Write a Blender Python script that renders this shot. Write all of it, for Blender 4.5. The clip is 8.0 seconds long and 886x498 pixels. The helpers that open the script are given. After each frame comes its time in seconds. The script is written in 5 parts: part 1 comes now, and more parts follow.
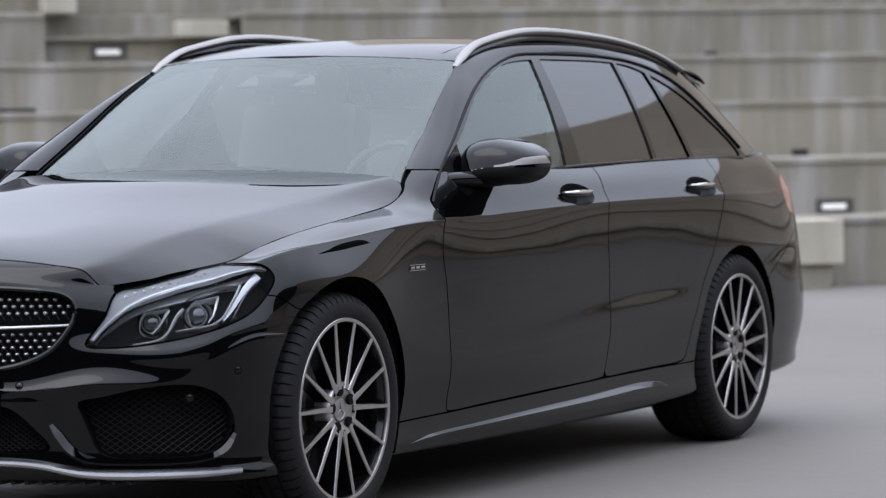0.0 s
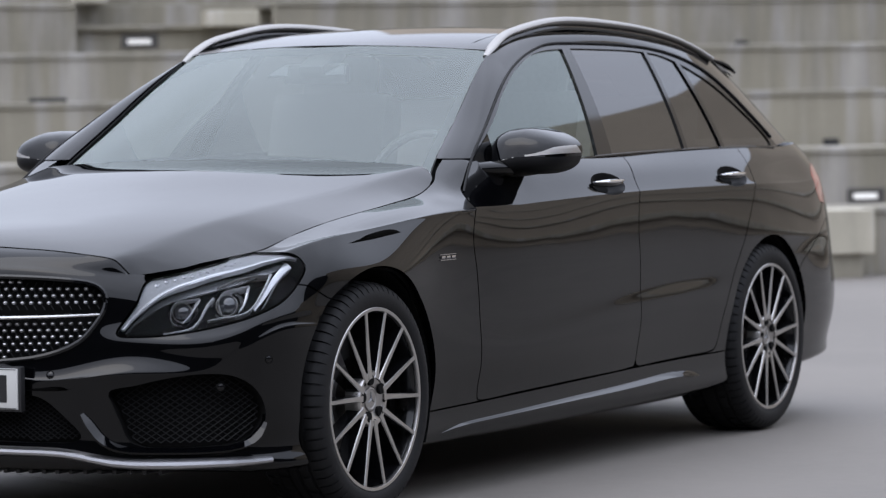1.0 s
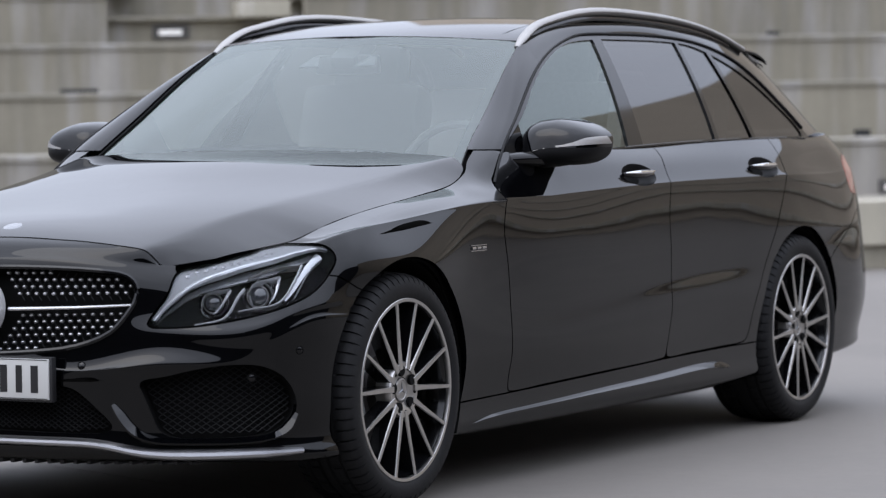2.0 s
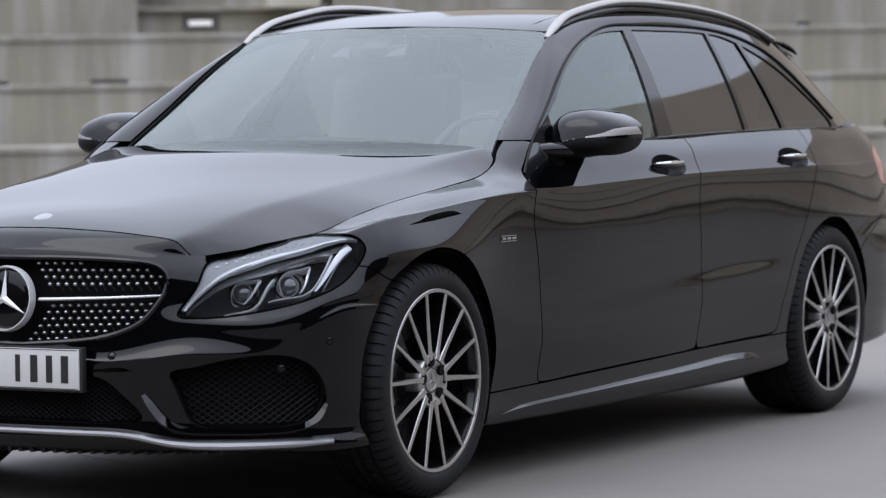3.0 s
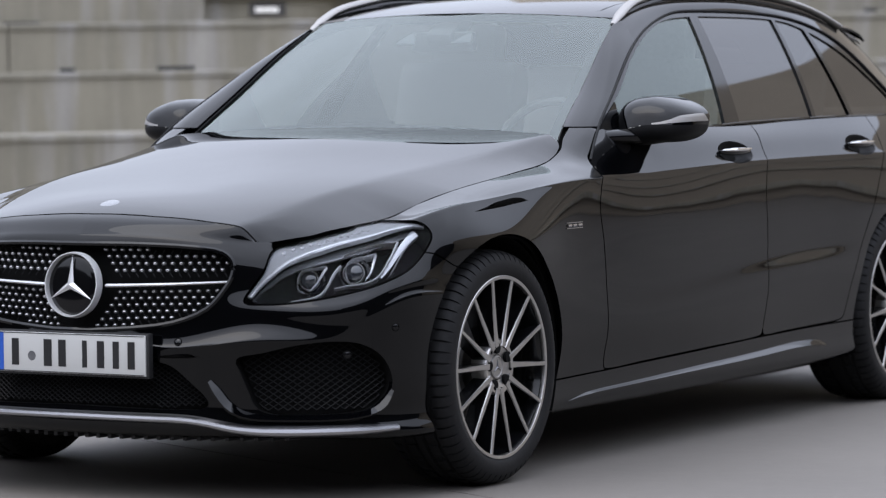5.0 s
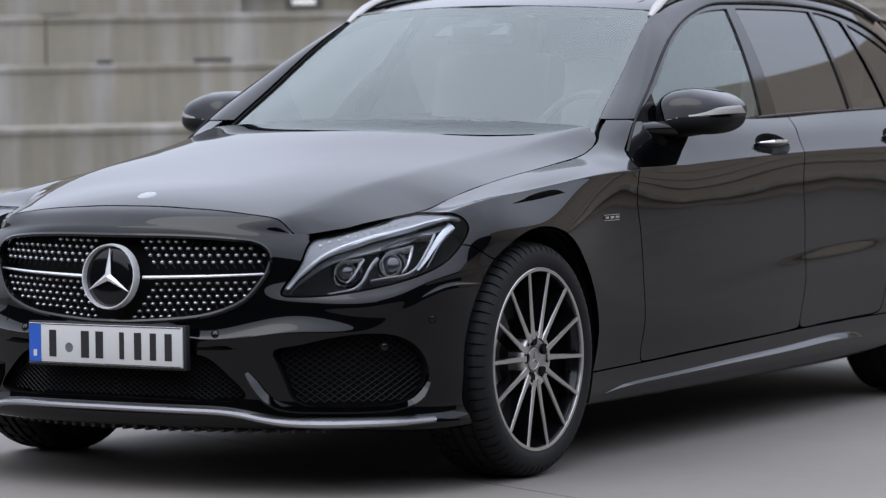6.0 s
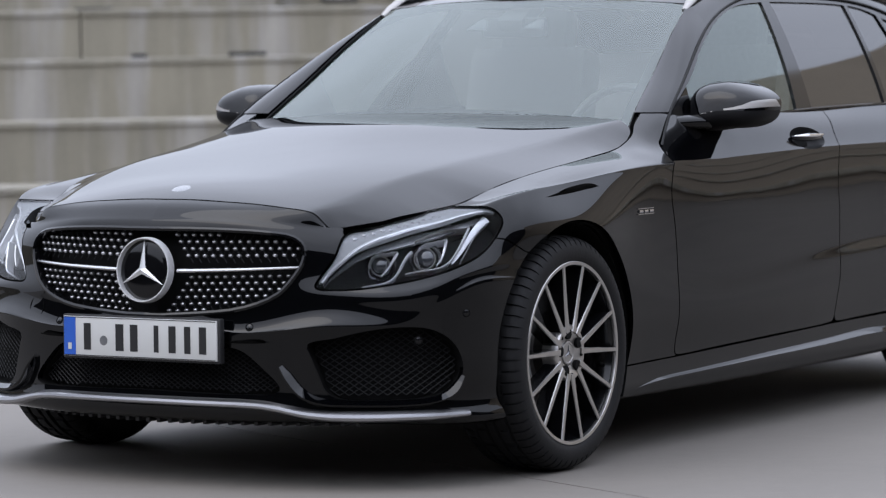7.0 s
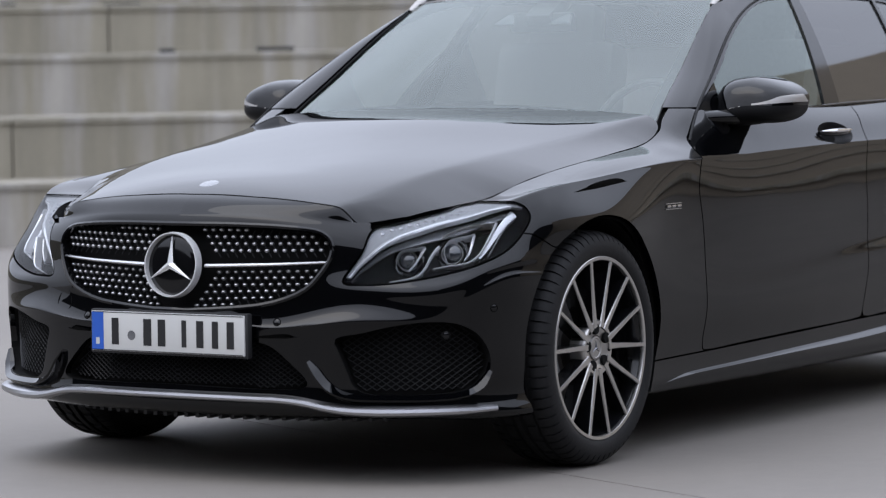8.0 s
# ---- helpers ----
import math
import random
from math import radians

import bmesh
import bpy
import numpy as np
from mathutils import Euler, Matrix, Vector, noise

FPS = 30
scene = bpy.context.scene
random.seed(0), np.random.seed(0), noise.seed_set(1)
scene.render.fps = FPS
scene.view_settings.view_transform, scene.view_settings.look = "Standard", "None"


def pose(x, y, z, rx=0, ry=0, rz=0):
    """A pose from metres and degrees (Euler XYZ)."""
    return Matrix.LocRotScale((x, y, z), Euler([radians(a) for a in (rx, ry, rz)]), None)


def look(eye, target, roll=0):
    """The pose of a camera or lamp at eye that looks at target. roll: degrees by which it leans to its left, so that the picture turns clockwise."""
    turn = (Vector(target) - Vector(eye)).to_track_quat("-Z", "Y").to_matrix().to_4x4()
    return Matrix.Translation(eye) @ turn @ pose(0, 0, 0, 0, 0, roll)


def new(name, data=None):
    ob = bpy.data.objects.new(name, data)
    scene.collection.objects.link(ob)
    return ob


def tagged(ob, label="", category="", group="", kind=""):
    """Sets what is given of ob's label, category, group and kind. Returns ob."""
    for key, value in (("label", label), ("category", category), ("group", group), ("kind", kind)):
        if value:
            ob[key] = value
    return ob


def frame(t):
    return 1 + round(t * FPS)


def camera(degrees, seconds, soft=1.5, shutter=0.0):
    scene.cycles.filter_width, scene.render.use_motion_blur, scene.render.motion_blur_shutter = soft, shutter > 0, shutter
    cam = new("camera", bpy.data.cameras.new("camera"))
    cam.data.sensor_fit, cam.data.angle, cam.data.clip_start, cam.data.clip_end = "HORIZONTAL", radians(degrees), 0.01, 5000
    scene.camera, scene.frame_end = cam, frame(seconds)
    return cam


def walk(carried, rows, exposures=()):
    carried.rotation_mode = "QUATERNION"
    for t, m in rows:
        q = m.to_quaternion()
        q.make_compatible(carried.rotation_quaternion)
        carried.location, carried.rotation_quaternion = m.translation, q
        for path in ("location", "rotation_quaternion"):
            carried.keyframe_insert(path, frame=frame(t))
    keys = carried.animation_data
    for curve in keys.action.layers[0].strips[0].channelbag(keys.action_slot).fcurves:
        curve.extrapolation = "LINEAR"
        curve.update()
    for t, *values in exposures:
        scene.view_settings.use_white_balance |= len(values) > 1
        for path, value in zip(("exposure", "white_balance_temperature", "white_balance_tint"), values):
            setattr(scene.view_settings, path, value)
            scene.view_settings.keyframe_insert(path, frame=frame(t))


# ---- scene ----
# the camera stands on a tripod and pans: one eye, rows of seconds, yaw, pitch
cam = camera(14.98, 8.0, soft=1.25)
EYE = (5.553, -8.208, 1.126)
ROLL = 0.59
ROWS = [
    (0.0, 27.840, -2.095), (0.5, 28.074, -2.172), (1.0, 28.361, -2.269), (1.5, 28.625, -2.343), (3.0, 29.393, -2.574),
    (3.5, 29.631, -2.640), (4.0, 29.905, -2.698), (5.5, 30.834, -2.845), (6.0, 31.144, -2.916), (6.5, 31.436, -2.974),
    (7.0, 31.726, -3.020), (7.5, 31.960, -3.057), (8.0, 32.196, -3.100),
]
walk(cam, [(t, pose(*EYE, 90 + pitch, ROLL, yaw)) for t, yaw, pitch in ROWS], exposures=[(0.0, 0.18), (8.0, 0.18)])
cam.data.dof.use_dof, cam.data.dof.focus_distance, cam.data.dof.aperture_fstop = True, 9.8, 4.2

# ---- daylight: an even overcast sky ----
world = bpy.data.worlds.new("overcast_sky")
scene.world = world
world.use_nodes = True
wt = world.node_tree
wt.nodes.clear()
sky = wt.nodes.new("ShaderNodeTexSky")
sky.sky_type, sky.sun_disc, sky.sun_elevation, sky.sun_rotation = "NISHITA", False, radians(50), radians(200)
sky.dust_density, sky.ozone_density = 4.0, 1.0
# cloud cover: an even layer, brighter overhead than at the horizon, with soft cloud shapes
co = wt.nodes.new("ShaderNodeTexCoord")
sep = wt.nodes.new("ShaderNodeSeparateXYZ")
lift = wt.nodes.new("ShaderNodeMapRange")
lift.inputs["From Min"].default_value, lift.inputs["From Max"].default_value = 0.0, 1.0
lift.inputs["To Min"].default_value, lift.inputs["To Max"].default_value = 0.68, 2.44
cloud = wt.nodes.new("ShaderNodeTexNoise")
cloud.inputs["Scale"].default_value, cloud.inputs["Detail"].default_value = 2.2, 4.0
soft = wt.nodes.new("ShaderNodeMapRange")
soft.inputs["To Min"].default_value, soft.inputs["To Max"].default_value = 0.68, 1.32
both_ = wt.nodes.new("ShaderNodeMath")
both_.operation = "MULTIPLY"
grey = wt.nodes.new("ShaderNodeVectorMath")
grey.operation = "SCALE"
grey.inputs[0].default_value = (0.915, 0.98, 1.172)
bg = wt.nodes.new("ShaderNodeBackground")
bg.inputs["Strength"].default_value = 0.02
veil = wt.nodes.new("ShaderNodeBackground")
veil.inputs["Strength"].default_value = 1.0
mix = wt.nodes.new("ShaderNodeAddShader")
wo = wt.nodes.new("ShaderNodeOutputWorld")
wt.links.new(sky.outputs[0], bg.inputs["Color"])
wt.links.new(co.outputs["Generated"], sep.inputs[0])
wt.links.new(co.outputs["Generated"], cloud.inputs["Vector"])
wt.links.new(sep.outputs["Z"], lift.inputs["Value"])
wt.links.new(cloud.outputs["Fac"], soft.inputs["Value"])
wt.links.new(lift.outputs[0], both_.inputs[0])
wt.links.new(soft.outputs[0], both_.inputs[1])
wt.links.new(both_.outputs[0], grey.inputs["Scale"])
wt.links.new(grey.outputs[0], veil.inputs["Color"])
wt.links.new(bg.outputs[0], mix.inputs[0])
wt.links.new(veil.outputs[0], mix.inputs[1])
wt.links.new(mix.outputs[0], wo.inputs[0])
sun = new("sun", bpy.data.lights.new("sun", "SUN"))
sun.data.energy, sun.data.angle, sun.data.color = 0.5, radians(40), (1.0, 0.97, 0.93)
sun.matrix_world = look((0, 0, 20), (6, 10, 0))


# ---- materials ----
def shader(name):
    m = bpy.data.materials.new(name)
    m.use_nodes = True
    t = m.node_tree
    return m, t, t.nodes["Principled BSDF"]


def node(t, kind, **values):
    n = t.nodes.new(kind)
    for k, v in values.items():
        n.inputs[k.replace("_", " ")].default_value = v
    return n


def plain(name, colour, rough, metal=0.0, coat=0.0, grain=0.0, scale=60.0, bump=0.0, spread=0.0, gleam=0.5):
    """A surface with fine grain in its colour, its gloss and its relief."""
    m, t, b = shader(name)
    b.inputs["Base Color"].default_value = (*colour, 1)
    b.inputs["Roughness"].default_value = rough
    b.inputs["Metallic"].default_value = metal
    b.inputs["Specular IOR Level"].default_value = gleam
    b.inputs["Coat Weight"].default_value = coat
    b.inputs["Coat Roughness"].default_value = 0.02
    co = t.nodes.new("ShaderNodeTexCoord")
    if grain or bump or spread:
        nz = node(t, "ShaderNodeTexNoise", Scale=scale, Detail=6.0, Roughness=0.6)
        t.links.new(co.outputs["Object"], nz.inputs["Vector"])
        if grain:
            ramp = t.nodes.new("ShaderNodeMapRange")
            ramp.inputs["To Min"].default_value, ramp.inputs["To Max"].default_value = 1 - grain, 1 + grain
            t.links.new(nz.outputs["Fac"], ramp.inputs["Value"])
            mul = t.nodes.new("ShaderNodeVectorMath")
            mul.operation = "SCALE"
            mul.inputs[0].default_value = colour
            t.links.new(ramp.outputs[0], mul.inputs["Scale"])
            t.links.new(mul.outputs[0], b.inputs["Base Color"])
        if spread:
            nw = node(t, "ShaderNodeTexNoise", Scale=scale / 12, Detail=4.0)
            t.links.new(co.outputs["Object"], nw.inputs["Vector"])
            rr = t.nodes.new("ShaderNodeMapRange")
            rr.inputs["To Min"].default_value, rr.inputs["To Max"].default_value = max(rough - spread, 0), rough + spread
            t.links.new(nw.outputs["Fac"], rr.inputs["Value"])
            t.links.new(rr.outputs[0], b.inputs["Roughness"])
        if bump:
            bp = node(t, "ShaderNodeBump", Strength=bump, Distance=0.002)
            t.links.new(nz.outputs["Fac"], bp.inputs["Height"])
            t.links.new(bp.outputs[0], b.inputs["Normal"])
    return m


def glazing(name, tint, ior, sheen=(0.8, 0.8, 0.8)):
    """A pane: it lets tinted light through and mirrors the rest."""
    m, t, b = shader(name)
    t.nodes.remove(b)
    clear = t.nodes.new("ShaderNodeBsdfTransparent")
    clear.inputs[0].default_value = (*tint, 1)
    gloss = t.nodes.new("ShaderNodeBsdfGlossy")
    gloss.inputs["Roughness"].default_value = 0.015
    gloss.inputs["Color"].default_value = (*sheen, 1)
    fr = node(t, "ShaderNodeFresnel", IOR=ior)
    mix = t.nodes.new("ShaderNodeMixShader")
    for a, i in ((fr.outputs[0], 0), (clear.outputs[0], 1), (gloss.outputs[0], 2)):
        t.links.new(a, mix.inputs[i])
    t.links.new(mix.outputs[0], t.nodes["Material Output"].inputs[0])
    return m


def glow(name, colour, strength):
    m, t, b = shader(name)
    b.inputs["Base Color"].default_value = (*colour, 1)
    b.inputs["Emission Color"].default_value = (*colour, 1)
    b.inputs["Emission Strength"].default_value = strength
    return m


def concrete(name, colour, streaks, scale, per_piece=0.0, sealed=0.0):
    """Cast concrete: large clouds, fine pores and, on upright faces, rain streaks."""
    m, t, b = shader(name)
    geo = t.nodes.new("ShaderNodeTexCoord")
    big = node(t, "ShaderNodeTexNoise", Scale=scale, Detail=5.0, Roughness=0.55)
    fine = node(t, "ShaderNodeTexNoise", Scale=scale * 40, Detail=6.0, Roughness=0.7)
    t.links.new(geo.outputs["Object"], big.inputs["Vector"])
    t.links.new(geo.outputs["Object"], fine.inputs["Vector"])
    total = t.nodes.new("ShaderNodeMath")
    total.operation = "MULTIPLY_ADD"
    t.links.new(big.outputs["Fac"], total.inputs[0])
    total.inputs[1].default_value, total.inputs[2].default_value = 0.75, 0.62
    ft = t.nodes.new("ShaderNodeMath")
    ft.operation = "MULTIPLY_ADD"
    t.links.new(fine.outputs["Fac"], ft.inputs[0])
    ft.inputs[1].default_value = 0.22
    t.links.new(total.outputs[0], ft.inputs[2])
    last = ft.outputs[0]
    if streaks:
        mp = t.nodes.new("ShaderNodeMapping")
        mp.inputs["Scale"].default_value = (3.2, 3.2, 0.28)
        t.links.new(geo.outputs["Object"], mp.inputs["Vector"])
        st = node(t, "ShaderNodeTexNoise", Scale=1.9, Detail=7.0, Roughness=0.62)
        t.links.new(mp.outputs[0], st.inputs["Vector"])
        sr = t.nodes.new("ShaderNodeMapRange")
        sr.inputs["From Min"].default_value, sr.inputs["From Max"].default_value = 0.3, 0.7
        sr.inputs["To Min"].default_value, sr.inputs["To Max"].default_value = 1 - streaks, 1 + streaks
        t.links.new(st.outputs["Fac"], sr.inputs["Value"])
        sm = t.nodes.new("ShaderNodeMath")
        sm.operation = "MULTIPLY"
        t.links.new(last, sm.inputs[0])
        t.links.new(sr.outputs[0], sm.inputs[1])
        last = sm.outputs[0]
    if per_piece:
        oi = t.nodes.new("ShaderNodeObjectInfo")
        pr = t.nodes.new("ShaderNodeMapRange")
        pr.inputs["To Min"].default_value, pr.inputs["To Max"].default_value = 1 - per_piece, 1 + per_piece
        t.links.new(oi.outputs["Random"], pr.inputs["Value"])
        pm = t.nodes.new("ShaderNodeMath")
        pm.operation = "MULTIPLY"
        t.links.new(last, pm.inputs[0])
        t.links.new(pr.outputs[0], pm.inputs[1])
        last = pm.outputs[0]
    mul = t.nodes.new("ShaderNodeVectorMath")
    mul.operation = "SCALE"
    mul.inputs[0].default_value = colour
    if streaks:
        # runs of lime: pale bands that trickle down, and broad warm patches between them
        runs = t.nodes.new("ShaderNodeMapping")
        runs.inputs["Scale"].default_value = (1.5, 1.5, 0.16)
        t.links.new(geo.outputs["Object"], runs.inputs["Vector"])
        lime = node(t, "ShaderNodeTexNoise", Scale=2.6, Detail=5.0, Roughness=0.55, Distortion=0.5)
        t.links.new(runs.outputs[0], lime.inputs["Vector"])
        pale = t.nodes.new("ShaderNodeMapRange")
        pale.inputs["From Min"].default_value, pale.inputs["From Max"].default_value = 0.50, 0.66
        t.links.new(lime.outputs["Fac"], pale.inputs["Value"])
        tone = t.nodes.new("ShaderNodeMix")
        tone.data_type = "RGBA"
        tone.inputs["A"].default_value = (colour[0] * 0.97, colour[1] * 0.965, colour[2] * 0.90, 1)
        tone.inputs["B"].default_value = (colour[0] * 1.24, colour[1] * 1.27, colour[2] * 1.37, 1)
        t.links.new(pale.outputs[0], tone.inputs["Factor"])
        t.links.new(tone.outputs["Result"], mul.inputs[0])
    t.links.new(last, mul.inputs["Scale"])
    t.links.new(mul.outputs[0], b.inputs["Base Color"])
    b.inputs["Roughness"].default_value = 0.85 - sealed
    bp = node(t, "ShaderNodeBump", Strength=0.35, Distance=0.004)
    t.links.new(fine.outputs["Fac"], bp.inputs["Height"])
    t.links.new(bp.outputs[0], b.inputs["Normal"])
    return m


def car_paint():
    """Black enamel under clear lacquer, with fine flake."""
    m, t, b = shader("black_car_paint")
    co = t.nodes.new("ShaderNodeTexCoord")
    flake = node(t, "ShaderNodeTexVoronoi", Scale=900.0)
    t.links.new(co.outputs["Object"], flake.inputs["Vector"])
    r = t.nodes.new("ShaderNodeMapRange")
    r.inputs["To Min"].default_value, r.inputs["To Max"].default_value = 0.0004, 0.0014
    t.links.new(flake.outputs["Distance"], r.inputs["Value"])
    tint = t.nodes.new("ShaderNodeVectorMath")
    tint.operation = "SCALE"
    tint.inputs[0].default_value = (0.85, 0.95, 1.35)
    t.links.new(r.outputs[0], tint.inputs["Scale"])
    t.links.new(tint.outputs[0], b.inputs["Base Color"])
    b.inputs["Roughness"].default_value = 0.4
    b.inputs["Specular IOR Level"].default_value = 0.0
    b.inputs["Coat Weight"].default_value = 1.0
    b.inputs["Coat Roughness"].default_value = 0.012
    b.inputs["Coat IOR"].default_value = 1.40
    # pressed panels are never quite true: a slow waviness under the lacquer
    wave = node(t, "ShaderNodeTexNoise", Scale=4.5, Detail=1.0, Roughness=0.4)
    t.links.new(co.outputs["Object"], wave.inputs["Vector"])
    swell = node(t, "ShaderNodeBump", Strength=0.10, Distance=0.006)
    t.links.new(wave.outputs["Fac"], swell.inputs["Height"])
    t.links.new(swell.outputs[0], b.inputs["Coat Normal"])
    return m


PAINT = car_paint()
GLOSS = plain("gloss_black_trim", (0.003, 0.003, 0.0035), 0.07, gleam=0.35)
PLASTIC = plain("black_plastic", (0.014, 0.014, 0.015), 0.5, grain=0.3, scale=200, bump=0.15)
DARK = plain("dark_cavity", (0.004, 0.004, 0.004), 0.8, grain=0.3, scale=30, gleam=0.1)
RUBBER = plain("tyre_rubber", (0.009, 0.009, 0.0095), 0.66, grain=0.35, scale=90, bump=0.35, spread=0.08, gleam=0.2)
ALLOY = plain("machined_alloy", (0.44, 0.43, 0.42), 0.34, metal=1.0, grain=0.06, scale=120, spread=0.05)
RIM_BLACK = plain("black_rim_lacquer", (0.0035, 0.0035, 0.004), 0.16, gleam=0.3, coat=0.25, grain=0.3, scale=80)
RAIL = plain("dull_silver", (0.36, 0.348, 0.335), 0.55, metal=1.0, grain=0.05, scale=90, spread=0.04)
CHROME = plain("chrome", (0.80, 0.80, 0.81), 0.06, metal=1.0, spread=0.03, scale=40)
SATIN = plain("satin_silver", (0.46, 0.46, 0.47), 0.24, metal=1.0, grain=0.05, scale=90, spread=0.04)
STEEL = plain("brake_steel", (0.30, 0.29, 0.285), 0.35, metal=1.0, grain=0.15, scale=90)
LINING = plain("grey_headlining", (0.42, 0.42, 0.40), 0.9, grain=0.1, scale=80)
SENSOR = plain("grey_sensor_cover", (0.12, 0.125, 0.13), 0.4, grain=0.1, scale=60)
CALIPER = plain("grey_caliper", (0.42, 0.42, 0.41), 0.4, grain=0.1, scale=60)
WINDSCREEN = glazing("windscreen_glass", (0.76, 0.83, 0.82), 2.0, (0.785, 0.845, 0.815))
SIDEGLASS = glazing("side_glass", (0.60, 0.69, 0.65), 2.0, (0.76, 0.83, 0.80))
PRIVACY = glazing("privacy_glass", (0.06, 0.06, 0.06), 2.05)
LENS = glazing("lamp_cover", (0.93, 0.94, 0.95), 1.13)
BRIGHT = plain("bright_silver", (0.70, 0.70, 0.70), 0.30, metal=0.45, grain=0.04, scale=90)
BULB = plain("projector_glass", (0.012, 0.014, 0.018), 0.03, coat=1.0)
GUIDE = plain("light_guide", (0.50, 0.51, 0.53), 0.16, metal=0.35, grain=0.12, scale=160, coat=0.6)
BROW = plain("lamp_brow", (0.155, 0.161, 0.170), 0.4, grain=0.18, scale=60)
LAMPGREY = plain("lamp_grey_shell", (0.19, 0.195, 0.205), 0.25, metal=0.6, grain=0.08, coat=0.5)
TAIL = plain("red_tail_lens", (0.30, 0.012, 0.015), 0.08, coat=1.0)
PLATE = plain("plate_white", (0.50, 0.50, 0.485), 0.32, grain=0.03, scale=30)
PLATE_BLUE = plain("plate_blue", (0.02, 0.09, 0.42), 0.32, grain=0.05)
INK = plain("plate_ink", (0.012, 0.012, 0.013), 0.4)
SEAT = plain("grey_leather", (0.42, 0.42, 0.41), 0.5, grain=0.2, scale=80, bump=0.2)
CABIN = plain("cabin_trim", (0.08, 0.08, 0.08), 0.65, grain=0.25, scale=90, bump=0.2)
GROUND = concrete("floor_concrete", (0.126, 0.114, 0.100), 0.0, 0.35, sealed=0.12)
STEP = concrete("cast_concrete", (0.222, 0.204, 0.170), 0.15, 0.6, per_piece=0.10)
NOSING = concrete("edge_concrete", (0.206, 0.191, 0.162), 0.14, 1.0, per_piece=0.06)
# near-black, so that the added unseen walls keep the bumper's reflections dark
UNSEEN_DARK = concrete("unseen_wall_dark", (0.022, 0.021, 0.022), 0.2, 0.3)
LATTICE = plain("lattice_black", (0.006, 0.006, 0.0065), 0.45, gleam=0.13)
LIP = plain("dark_satin_silver", (0.40, 0.40, 0.415), 0.30, metal=1.0, grain=0.05, scale=90, spread=0.04)
BANK = concrete("brown_concrete", (0.45, 0.39, 0.312), 0.0, 0.12)
BLOCK = concrete("pale_concrete", (0.40, 0.372, 0.318), 0.10, 1.2, per_piece=0.06)
HOLE = plain("painted_slot_shade", (0.02, 0.02, 0.02), 0.7, grain=0.2)
LAMP_GLOW = glow("strip_light", (1.0, 0.98, 0.94), 0.17)
PIN = plain("dull_pin_silver", (0.40, 0.40, 0.41), 0.3, metal=1.0, grain=0.1, scale=90)
LAMP_BOX = plain("lamp_housing", (0.09, 0.085, 0.08), 0.5, grain=0.2)


# ---- building helpers ----
def mesh_of(name, verts, faces, material, normals=None, smooth=True):
    me = bpy.data.meshes.new(name)
    me.from_pydata([tuple(v) for v in verts], [], [list(f) for f in faces])
    me.materials.append(material)
    if smooth:
        me.shade_smooth()
    me.update()
    if normals is not None and len(normals) == len(me.vertices):
        me.normals_split_custom_set_from_vertices([tuple(n) for n in normals])
    return me


def thing(name, label, category, place=(0, 0, 0), group="", kind=""):
    ob = new(name)
    ob.location = place
    ob.empty_display_size = 0.2
    return tagged(ob, label, category, group, kind)


def under(ob, parent):
    """ob, built in the world's coordinates, becomes a part of its parent."""
    ob.parent = parent
    m = Matrix.Identity(4)
    p = parent
    while p:
        m = p.matrix_basis @ m
        p = p.parent
    ob.matrix_parent_inverse = m.inverted()
    return ob


def part(name, bm, material, parent, label=""):
    me = bpy.data.meshes.new(name)
    bm.to_mesh(me)
    bm.free()
    me.materials.append(material)
    me.shade_smooth()
    me.set_sharp_from_angle(angle=radians(35))
    ob = new(name, me)
    return under(tagged(ob, label), parent)


def skin(name, sheet, material, parent, label=""):
    """A sheet as one mesh under its parent."""
    ob = new(name, mesh_of(name, sheet.v, sheet.f, material, sheet.n))
    return under(tagged(ob, label), parent)


def box(bm, size, at=(0, 0, 0), turn=None, bevel=0.0):
    got = bmesh.ops.create_cube(bm, size=1)["verts"]
    m = Matrix.Translation(at) @ (turn or Matrix.Identity(4)) @ Matrix.Diagonal((*size, 1))
    bmesh.ops.transform(bm, matrix=m, verts=got)
    if bevel:
        es = list({e for v in got for e in v.link_edges})
        bmesh.ops.bevel(bm, geom=es, offset=bevel, segments=2, affect="EDGES", profile=0.6)
    return got


def lathe(bm, profile, steps=64, centre=(0, 0, 0), wobble=None, angles=None):
    """Turn (out, along) pairs round the x axis."""
    rings = []
    angles = angles or [2 * math.pi * i / steps for i in range(steps)]
    steps = len(angles)
    for i, a in enumerate(angles):
        ring = []
        for k, (r, h) in enumerate(profile):
            rr = r + (wobble(i, k) if wobble else 0)
            ring.append(bm.verts.new((centre[0] + h, centre[1] + rr * math.cos(a), centre[2] + rr * math.sin(a))))
        rings.append(ring)
    for i in range(steps):
        a, b = rings[i], rings[(i + 1) % steps]
        for k in range(len(profile) - 1):
            bm.faces.new((a[k], b[k], b[k + 1], a[k + 1]))
    return rings


